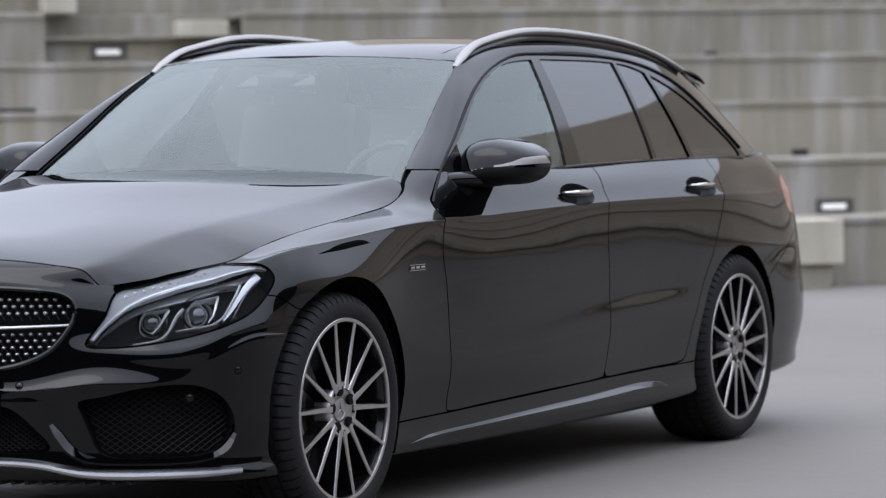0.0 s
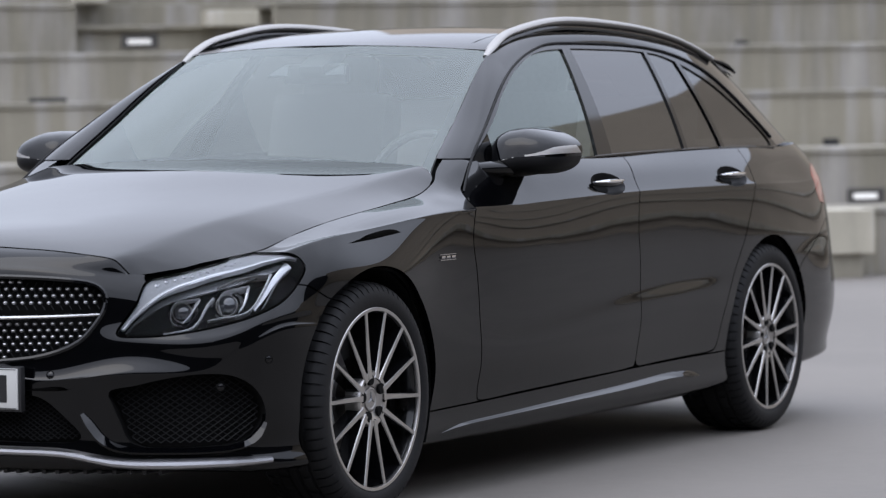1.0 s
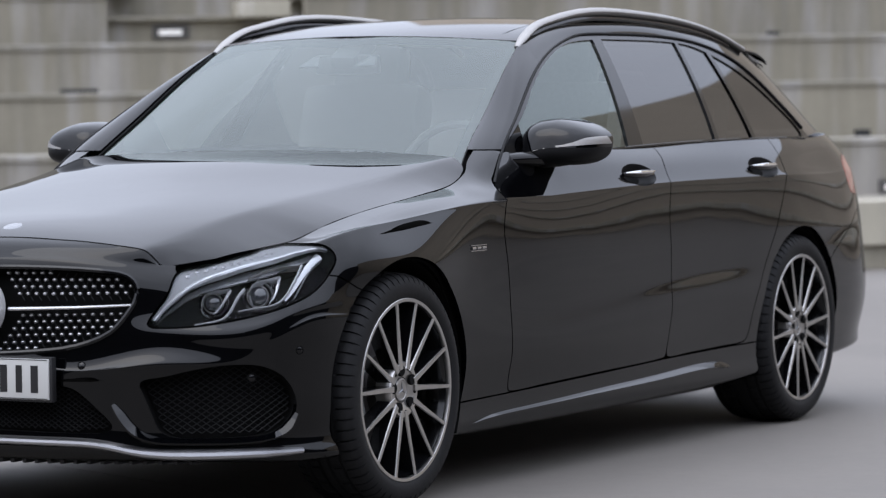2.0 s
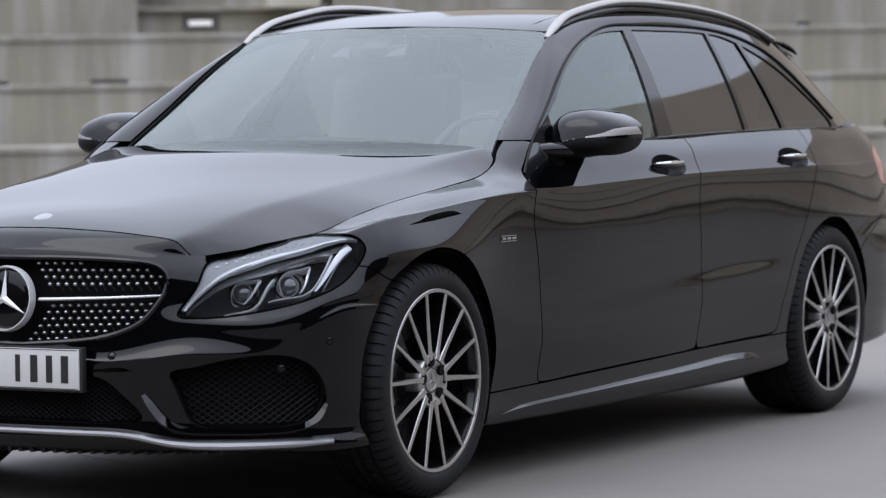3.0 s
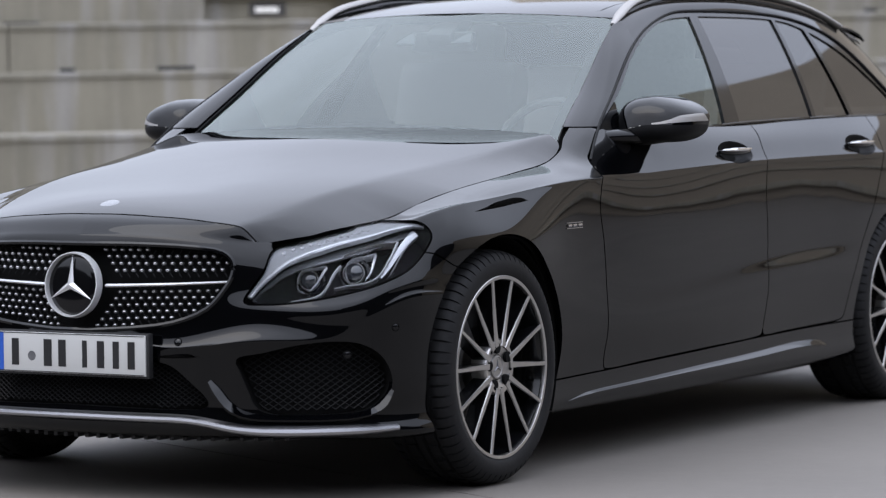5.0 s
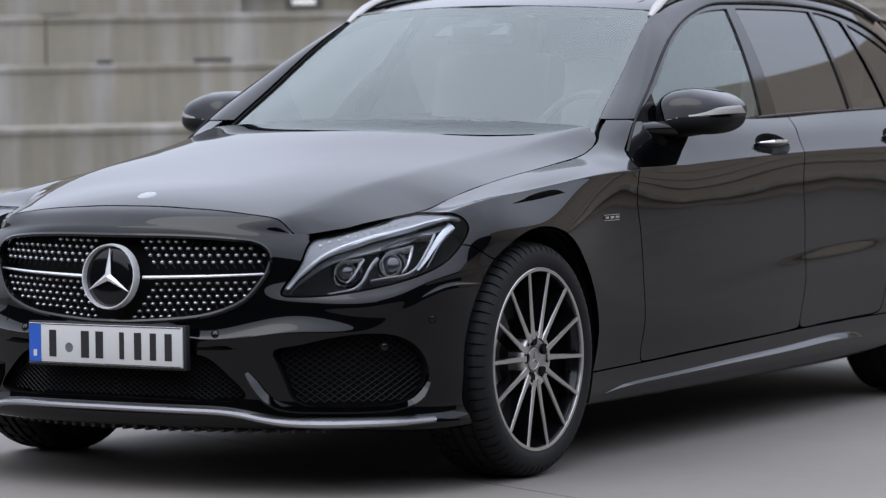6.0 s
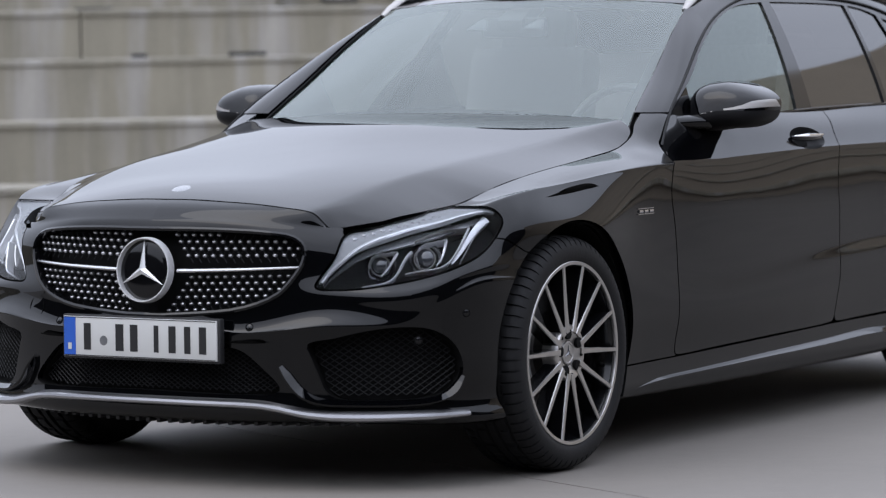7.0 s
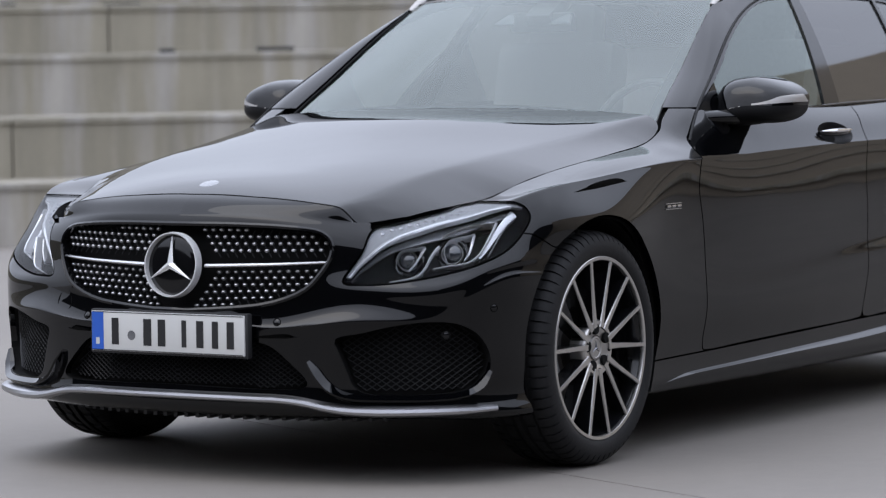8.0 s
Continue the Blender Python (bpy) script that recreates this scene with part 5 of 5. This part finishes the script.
def loop_rim(loop, w, out=0.0):
    q = [p for p in loop[::2] if p[0] > MID + 0.001]
    k = max(range(len(q)), key=lambda i: math.hypot(*(q[i] - q[i - 1])))
    q = q[k:] + q[:k]
    if loop[:, 0].min() < MID:
        q = [(MID, q[0][1])] + q + [(MID, q[-1][1])]
    return on_skin(q, out)


def surround(loop, prof):
    def make(bm):
        p, n = loop_rim(loop, 0.0)
        sweep(bm, p, n, prof)
    return make


pair("grille_surround", surround(GRILLE, [(0.004, -0.006), (0.006, 0.0), (0.003, 0.006), (-0.02, 0.006), (-0.02, -0.006)]), GLOSS, [grille_body, grille_body])
pins_bm = bmesh.new()
dome(pins_bm, (0, 0, 0), (1, 0, 0), 0.0052, 0.0045, 8, 3)
pin_mesh = bpy.data.meshes.new("grille_pin")
pins_bm.to_mesh(pin_mesh)
pins_bm.free()
pin_mesh.materials.append(PIN)
pin_mesh.shade_smooth()
wires = bmesh.new()
rows = [(.688, 0), (.669, 1), (.650, 0), (.631, 1), (.568, 0), (.550, 1), (.532, 0), (.514, 1), (.496, 0), (.480, 1)]
BARZ = ([-1.425, -1.301, -1.113, -.947], [.588, .589, .595, .602])
for z, odd in rows:
    for k in range(0, 19):
        s = MID + 0.0275 * (k + 0.5 * odd)
        zz = z + (s - MID) * 0.012
        if z < .6:
            zz = z + (s - MID) * 0.028
        if inside(GRILLE, np.array([[s, zz]]))[0] > -0.010 or (s - MID) ** 2 + (zz - .59) ** 2 < 0.120 ** 2:
            continue
        p, n = shell_point(s, zz, -0.016)
        for m in ((1, -1) if s > MID + 0.004 else (1,)):
            ob = new("grille_pin", pin_mesh)
            w = Vector((n[0] * m, n[1], n[2]))
            ob.matrix_world = Matrix.Translation((p[0] * m, p[1], p[2])) @ w.to_track_quat("X", "Z").to_matrix().to_4x4() @ Matrix.Diagonal((1, 1.3, 0.95, 1))
            under(ob, grille_body)
            # dark ribs that carry the pins
            q = Vector((p[0] * m, p[1], p[2])) - w * 0.006
            for dz in (0.018, -0.018):
                tube(wires, [q, q + Vector((m * 0.0135, 0, dz))], 0.0016, 4)
tagged(part("grille_ribs", wires, LATTICE, grille_body), kind="stuff")


def bar(bm):
    z = [(s, float(np.interp(s, *BARZ))) for s in np.linspace(MID + 0.10, -.95, 24)]
    p, n = on_skin(z, -0.010)
    sweep(bm, p, n, [(0.010, -0.0035), (0.012, 0.0), (0.008, 0.0045), (-0.02, 0.0055), (-0.02, -0.0055)], scale=np.linspace(1.15, 0.75, 24))


pair("grille_bar", bar, SATIN, [grille_body, grille_body], "bright crossbar")
EM, EW = Vector((0, -0.792, 0.590)), Vector((0, -1, 0.10)).normalized()
bm = bmesh.new()
dome(bm, EM - EW * 0.004, EW, 0.084, 0.010, 64, 8)
emblem = part("emblem_disc", bm, GLOSS, grille_body, "round black emblem disc")
bm = bmesh.new()
dome(bm, EM, EW, 0.083, 0.012, 72, ring=0.0078)
part("emblem_ring", bm, BRIGHT, emblem, "chrome ring")
side_, up_ = Vector((1, 0, 0)), EW.cross(Vector((1, 0, 0)))
up_ = up_ if up_.z > 0 else -up_
c = EM + EW * 0.012
for k in range(3):
    bm = bmesh.new()
    a = math.pi / 2 + 2 * math.pi * k / 3
    d, e = side_ * math.cos(a) + up_ * math.sin(a), -side_ * math.sin(a) + up_ * math.cos(a)
    b1, b2, tip, top = bm.verts.new(c + d * 0.005 + e * 0.010), bm.verts.new(c + d * 0.005 - e * 0.010), bm.verts.new(c + d * 0.082 + EW * -0.004), bm.verts.new(c + EW * 0.009)
    bm.faces.new((b1, top, tip)), bm.faces.new((b2, tip, top)), bm.faces.new((b1, tip, b2)), bm.faces.new((b1, b2, top))
    bmesh.ops.recalc_face_normals(bm, faces=bm.faces)
    part("emblem_arm", bm, BRIGHT, emblem, "chrome arm")
bm = bmesh.new()
zb = float(bonnet_z(0, -.62))
dome(bm, (0, -.62, zb - 0.001), (0, -.36, .93), 0.029, 0.004, 40, 4)
part("bonnet_badge", bm, LAMPGREY, car, "small round silver badge")

# number plate with its holder
bm = bmesh.new()
box(bm, (0.535, 0.022, 0.122), (0, -0.806, 0.403), bevel=0.004)
holder = part("plate_holder", bm, PLASTIC, car)
bm = bmesh.new()
box(bm, (0.520, 0.006, 0.110), (0, -0.820, 0.404), bevel=0.002)
plate = part("number_plate", bm, PLATE, car, "white number plate with a blue band")


def flat(name, x, z, w, h, mat, deep=0.0008):
    bm = bmesh.new()
    box(bm, (w, deep, h), (x, -0.823 - deep / 2, z), bevel=0.0)
    part(name, bm, mat, plate)


flat("plate_band", -0.2385, 0.404, 0.040, 0.106, PLATE_BLUE)
flat("plate_bar", -0.2385, 0.376, 0.012, 0.018, PLATE, 0.0014)
for x, w in ((-.178, .030), (-.067, .034), (-.018, .032), (.058, .020), (.112, .030), (.163, .026), (.214, .030)):
    flat("plate_bar", x, 0.404, w * 0.8, 0.074, INK)
bm = bmesh.new()
dome(bm, (-.122, -.8225, .394), (0, -1, 0), 0.017, 0.001, 24, 3)
part("plate_seal", bm, LAMPGREY, plate)
flat("plate_border", 0.0, 0.4565, 0.512, 0.0022, INK)
flat("plate_border", 0.0, 0.3515, 0.512, 0.0022, INK)


# intakes: walls, lattice, dark behind
def lattice(loop, pitch, out, lo, hi, tilt=0.62):
    """Crossing wires clipped to the opening."""
    def make(bm):
        for sign in (1, -1):
            for c in np.arange(-3.0, 1.0, pitch):
                zs = np.linspace(lo, hi, 26)
                ss = c + sign * (zs - lo) / tilt
                ok = (ss > MID - 0.012) & (ss < 0)
                if not ok.any():
                    continue
                ok &= inside(loop, np.column_stack([ss, zs])) < -0.004
                run = []
                for good, s, z in zip(list(ok) + [False], list(ss) + [0], list(zs) + [0]):
                    if good:
                        run.append((s, z))
                    elif len(run) > 2:
                        p, n = on_skin([run[0], run[len(run) // 2], run[-1]], out)
                        tube(bm, p, 0.0017, 4)
                        run = []
                    else:
                        run = []
    return make


for loop, sheet, name, lo, hi, deep in ((INTAKE, intake, "side_intake", .24, .45, 0.06), (LOWER, lower, "lower_intake", .25, .40, 0.06)):
    f = sheet.folded(deep, off_middle)
    w = Sheet(f.v, f.n, f.uv, f.f[len(sheet.f):]).tidy().joined(sheet.moved(-deep))
    if name == "side_intake":
        hosts = both(name, w, DARK, "deep black air intake with a wire lattice")
    else:
        k = whole(name, w, DARK, "wide black lower air intake with a wire lattice")
        hosts = [k, k]
    pair("lattice", lattice(loop, 0.027 if name == "side_intake" else 0.021, -0.030, lo, hi), LATTICE, hosts)


def flick(bm):
    p, n = on_skin([(-.999, .336), (-.976, .303), (-.944, .264), (-.897, .240), (-.82, .232), (-.667, .231), (-.573, .241), (-.523, .264), (-.493, .306)], 0.0, 5)
    sweep(bm, p, n, [(0.021, -0.006), (0.024, -0.001), (0.006, 0.014), (-0.01, 0.015), (-0.01, -0.012)], scale=np.interp(np.linspace(0, 1, len(p)), [0, .06, .16, .30, .45, .8, .93, 1], [.5, 1.05, 1.15, 1.0, .9, .8, .85, .4]))


pair("air_flick", flick, PAINT)


def lip(bm):
    s = np.linspace(MID, -.478, 90)
    z = np.interp(s, [MID, -1.25, -1.09, -1.02, -.95, -.88, -.76, -.62, -.478], [.238, .2375, .236, .231, .215, .2065, .205, .2065, .2065])
    z = np.convolve(np.pad(z, 4, mode="edge"), np.ones(9) / 9, mode="valid")
    xy, o = plan_at(s)
    p, n = np.column_stack([xy - 0.012 * o, z]), np.column_stack([o, np.zeros(90)])
    sweep(bm, p, n, [(0.024, -0.016), (0.033, -0.011), (0.036, -0.004), (0.034, 0.004), (0.024, 0.011), (-0.02, 0.014), (-0.02, -0.016)], scale=np.concatenate([np.linspace(.8, .85, 40), np.linspace(.85, 1.1, 20), np.linspace(1.1, 1.0, 18), np.linspace(1, 0.6, 12)]))


pair("front_lip", lip, LIP, label="satin silver front lip")
bm = bmesh.new()
for x in np.linspace(-0.56, 0.56, 31):
    box(bm, (0.012, 0.08, 0.032), (x, -0.70 + 0.15 * (x / 0.56) ** 2, 0.182), bevel=0.0)
box(bm, (1.16, 0.14, 0.03), (0, -0.60, 0.20), bevel=0.008)
part("air_dam", bm, PLASTIC, car, "ribbed black plastic air dam")

# parking sensors, towing eye cover, side badge, skirt blade
for s, z in ((-1.093, .440), (-.482, .475), (-.62, .405)):
    p, n = shell_point(s, z, 0.001)
    pair("sensor", lambda bm: dome(bm, p, n, 0.0095, 0.002, 20, 3), GLOSS)
    pair("sensor_rim", lambda bm: dome(bm, p, n, 0.0095, 0.0015, 20, ring=0.002), DARK)


# round cover of the towing eye, on the car's right alone
p, n = shell_point(-0.981, .473, 0.0006)
bm = bmesh.new()
dome(bm, p, n, 0.030, 0.0012, 40, ring=0.0016)
bmesh.ops.transform(bm, matrix=Matrix.Diagonal((-1, 1, 1, 1)), verts=bm.verts)
bmesh.ops.reverse_faces(bm, faces=bm.faces)
part("towing_eye_cover", bm, DARK, car, "round shut line of the towing eye cover")


def badge(bm):
    for s in (.395, .428, .461):
        p, n = on_skin([(s, .713), (s + .024, .7135)], 0.002)
        sweep(bm, p, n, [(0.002, -0.0036), (0.003, 0.0), (0.002, 0.0036), (-0.004, 0.0036), (-0.004, -0.0036)])
    for z in (.7055, .7215):
        p, n = on_skin([(.388, z), (.49, z)], 0.0015)
        sweep(bm, p, n, [(0.002, -0.001), (0.002, 0.001), (-0.003, 0.001), (-0.003, -0.001)])


pair("wing_badge", badge, SATIN, label="small chrome badge")


def blade(bm):
    q = [(.43, .196), (.52, .207), (.70, .215), (1.265, .228), (1.8, .241), (2.12, .246), (2.26, .236)]
    s = np.linspace(q[0][0], q[-1][0], 60)
    xy, o = plan_at(s)
    k = 60
    p, n = np.column_stack([xy - 0.034 * o, spline(*zip(*q), s)]), np.column_stack([o, np.zeros(k)])
    sweep(bm, p, n, [(0.006, 0.014), (0.027, -0.004), (0.025, -0.008), (-0.02, -0.012), (-0.03, 0.014)], scale=0.78 * np.minimum(np.linspace(0.45, 1.3, k), np.minimum(np.linspace(0.1, 6, k), np.linspace(26, 0.5, k))))


pair("skirt_blade", blade, PAINT)


# door handles: a scooped bowl and a bar with a bright strip
def bowl(s0, z0, hosts):
    for k, m in enumerate((1, -1)):
        bm = bmesh.new()
        rings = []
        for q in np.linspace(1.0, 0.0, 7):
            ring_ = []
            for a in np.linspace(0, 2 * math.pi, 33)[:-1]:
                p, n = shell_point(s0 + 0.118 * q * math.cos(a), z0 - 0.003 + 0.0356 * q * math.sin(a), 0.0 - 0.034 * (1 - q ** 2.4))
                ring_.append(bm.verts.new((p[0] * m, p[1], p[2])))
            rings.append(ring_)
        for a, b in zip(rings, rings[1:]):
            for i in range(32):
                f = (a[i], a[(i + 1) % 32], b[(i + 1) % 32], b[i])
                bm.faces.new(f if m > 0 else f[::-1])
        part("handle_bowl", bm, LATTICE, hosts[k])
        bm = bmesh.new()
        p, n = on_skin([(s0 + d, z0 + 0.004 + 0.006 * d) for d in np.linspace(-0.118, 0.094, 21)], 0.0)
        lift_ = np.sin(np.linspace(0.12, math.pi - 0.12, 21)) ** 0.5 * 0.020
        n = n * [1, 1, 0]
        n /= np.linalg.norm(n, axis=1, keepdims=True)
        path = p + n * lift_[:, None] + [0, 0, -0.004]
        tube(bm, path * [m, 1, 1], [0.005 + 0.009 * math.sin(q) ** 0.6 for q in np.linspace(0.05, math.pi - 0.05, 21)], 12, 0.9)
        h = part("door_handle", bm, PAINT, hosts[k], "black door handle with a bright strip")
        bm = bmesh.new()
        tube(bm, (path + n * 0.010 + np.array([0, 0, 0.006])) * [m, 1, 1], [0.002 + 0.0042 * math.sin(q) for q in np.linspace(0.05, math.pi - 0.05, 21)], 8)
        part("handle_strip", bm, CHROME, h)


bowl(1.577, .904, front_doors)
bowl(2.563, .908, rear_doors)


# door mirrors
def mirror_at(t, f):
    """Housing: t round the car's length axis, f from the outer tip to the foot."""
    e = 0.64
    c = lambda a: np.sign(np.cos(a)) * np.abs(np.cos(a)) ** e
    s = lambda a: np.sign(np.sin(a)) * np.abs(np.sin(a)) ** e
    x, y, z = s(f) * c(t), -c(f), s(f) * s(t)
    z = np.where(z > 0, z * (0.078 - 0.024 * x - 0.006 * x * x), z * 0.068)
    y = np.where(y < 0, y * 0.145, y * 0.045)
    px = 0.894 + 0.128 * x
    z = z * (1 - 0.10 * np.clip(x, 0, 1) ** 2)
    return np.column_stack([px, 1.050 + y + 0.24 * z + 0.16 * (px - 0.90), 1.010 + z - 0.02 * np.clip(-x, 0, 1)]), np.column_stack([px, 1.010 + z])


house = Sheet.grid(mirror_at, np.linspace(0, 2 * math.pi, 61), np.linspace(0.001, math.pi - 0.001, 41), flip=True)
if (house.n[:, 0] * (house.v[:, 0] - 0.894)).sum() < 0:
    house = Sheet(house.v, -house.n, house.uv, [g[::-1] for g in house.f])
STRIPE = np.array([(.80, .996), (.87, .999), (.93, 1.006), (.965, 1.014), (.99, 1.026), (1.03, 1.034), (1.06, 1.035), (1.06, 1.012), (1.0, 1.006), (.93, 1.000), (.80, .9935)])
d = np.where(house.v[:, 1] < 1.07, inside(STRIPE, house.uv), 0.01)
signal, rest = house.cut(d)
cap, foot = rest.cut(0.998 - rest.uv[:, 1])
mirrors = both("door_mirror", cap, PAINT, "black door mirror with a bright indicator strip")
for k in range(2):
    for name, sheet, mat, far in (("indicator", signal, RAIL, 0.001), ("mirror_base", foot, LATTICE, -0.001)):
        s = sheet.moved(far)
        skin(name, s if k == 0 else s.mirrored(), mat, mirrors[k])


def arm(bm):
    tube(bm, [(0.765, 0.80, 0.958), (0.79, 0.835, 0.962), (0.815, 0.88, 0.964), (0.84, 0.93, 0.964), (0.87, 0.98, 0.966)], [0.022, 0.033, 0.036, 0.036, 0.030], 16, 0.66)


pair("mirror_arm", arm, PAINT, mirrors)


def sail(bm):
    q = [(.775, .975), (.80, .988), (.88, 1.030), (.96, 1.068), (.945, .978)]
    a = [bm.verts.new((side_x(y, z) + 0.003, y, z)) for y, z in q]
    b = [bm.verts.new((side_x(y, z) - 0.01, y, z)) for y, z in q]
    bm.faces.new(a[::-1]), bm.faces.new(b)
    for i in range(5):
        bm.faces.new((a[i], a[(i + 1) % 5], b[(i + 1) % 5], b[i]))
    bmesh.ops.recalc_face_normals(bm, faces=bm.faces)


pair("mirror_triangle", sail, PAINT, front_doors)

# cowl and wipers at the windscreen's foot
us = np.linspace(-1, 1, 41)
bm = bmesh.new()
rows = []
for a in us:
    p, _ = screen_at(np.array([a]), np.array([0.03]))
    front_y = float(np.interp(abs(a) * 0.7, [0, .25, .5, .7], [.66, .672, .69, .69]))
    rows.append([bm.verts.new((a * 0.72, front_y - 0.03, float(bonnet_z(a * 0.70, front_y)) - 0.022)), bm.verts.new((p[0][0] * 1.0, p[0][1] + 0.02, p[0][2] - 0.004))])
for p, q in zip(rows, rows[1:]):
    bm.faces.new((p[0], q[0], q[1], p[1]))
bmesh.ops.recalc_face_normals(bm, faces=bm.faces)
part("cowl", bm, PLASTIC, car, "black plastic cowl")
for x0, x1 in ((0.52, -0.10), (-0.12, -0.62)):
    bm = bmesh.new()
    pts = []
    for x in np.linspace(x0, x1, 14):
        p, _ = screen_at(np.array([x / 0.66]), np.array([0.03]))
        pts.append((x, p[0][1] - 0.02, p[0][2] + 0.004))
    tube(bm, pts, 0.0055, 6)
    part("wiper_blade", bm, PLASTIC, car)

# cabin: dashboard, wheel, seats, sensor housing behind the glass
bm = bmesh.new()
box(bm, (0.96, 1.42, 0.014), (0, 2.16, 1.352), bevel=0.004)
part("headlining", bm, LINING, car, "pale grey headlining")
bm = bmesh.new()
box(bm, (1.30, 0.48, 0.20), (0, 1.00, 0.86), bevel=0.05)
part("dashboard", bm, CABIN, car, "dark dashboard")
bm = bmesh.new()
ringp = [Vector((0.36 + 0.185 * math.cos(a), 1.24 + 0.185 * math.sin(a) * 0.38, 0.90 + 0.185 * math.sin(a) * 0.92)) for a in np.linspace(0, 2 * math.pi, 37)]
tube(bm, ringp, 0.014, 8)
for a in (math.pi * 0.0, math.pi, math.pi * 1.5):
    tube(bm, [(0.36, 1.235, 0.89), (0.36 + 0.18 * math.cos(a), 1.24 + 0.18 * math.sin(a) * 0.38, 0.90 + 0.18 * math.sin(a) * 0.92)], 0.018, 8, 0.5)
part("steering_wheel", bm, CABIN, car, "black steering wheel")
for x in (0.37, -0.37):
    bm = bmesh.new()
    box(bm, (0.50, 0.50, 0.16), (x, 1.62, 0.66), bevel=0.05)
    box(bm, (0.48, 0.14, 0.58), (x, 1.93, 0.92), pose(0, 0, 0, -14), bevel=0.055)
    seat = part("front_seat", bm, SEAT, car, "grey leather front seat")
    bm = bmesh.new()
    box(bm, (0.27, 0.10, 0.19), (x, 2.02, 1.245), pose(0, 0, 0, -12), bevel=0.045)
    part("headrest", bm, SEAT, seat)
bm = bmesh.new()
box(bm, (1.20, 0.46, 0.16), (0, 2.50, 0.68), bevel=0.05)
box(bm, (1.20, 0.14, 0.55), (0, 2.80, 0.92), pose(0, 0, 0, -18), bevel=0.05)
part("rear_bench", bm, SEAT, car, "grey leather rear bench")
for shape in (((-.18, .74), (-.06, .74), (-.115, .83), (-.15, .83)), ((.16, .74), (.275, .75), (.24, .832), (.21, .83))):
    bm = bmesh.new()
    q = [screen_at(np.array([da]), np.array([bb]))[0][0] + [0, 0.016, -0.012] for da, bb in shape]
    lo_ = [bm.verts.new(v) for v in q]
    hi_ = [bm.verts.new(v + np.array([0, 0.006, -0.006])) for v in q]
    bm.faces.new(lo_), bm.faces.new(hi_[::-1])
    for i in range(4):
        bm.faces.new((lo_[i], hi_[i], hi_[(i + 1) % 4], lo_[(i + 1) % 4]))
    bmesh.ops.recalc_face_normals(bm, faces=bm.faces)
    part("sensor_window", bm, SENSOR, car, "pale sensor window behind the windscreen")
bm = bmesh.new()
box(bm, (0.10, 0.16, 0.05), (0, 1.26, 1.305), pose(0, 0, 0, 28), bevel=0.02)
box(bm, (0.24, 0.03, 0.065), (0, 1.22, 1.265), pose(0, 0, 0, 8), bevel=0.014)
part("inner_mirror", bm, CABIN, car, "interior mirror with sensor housing")
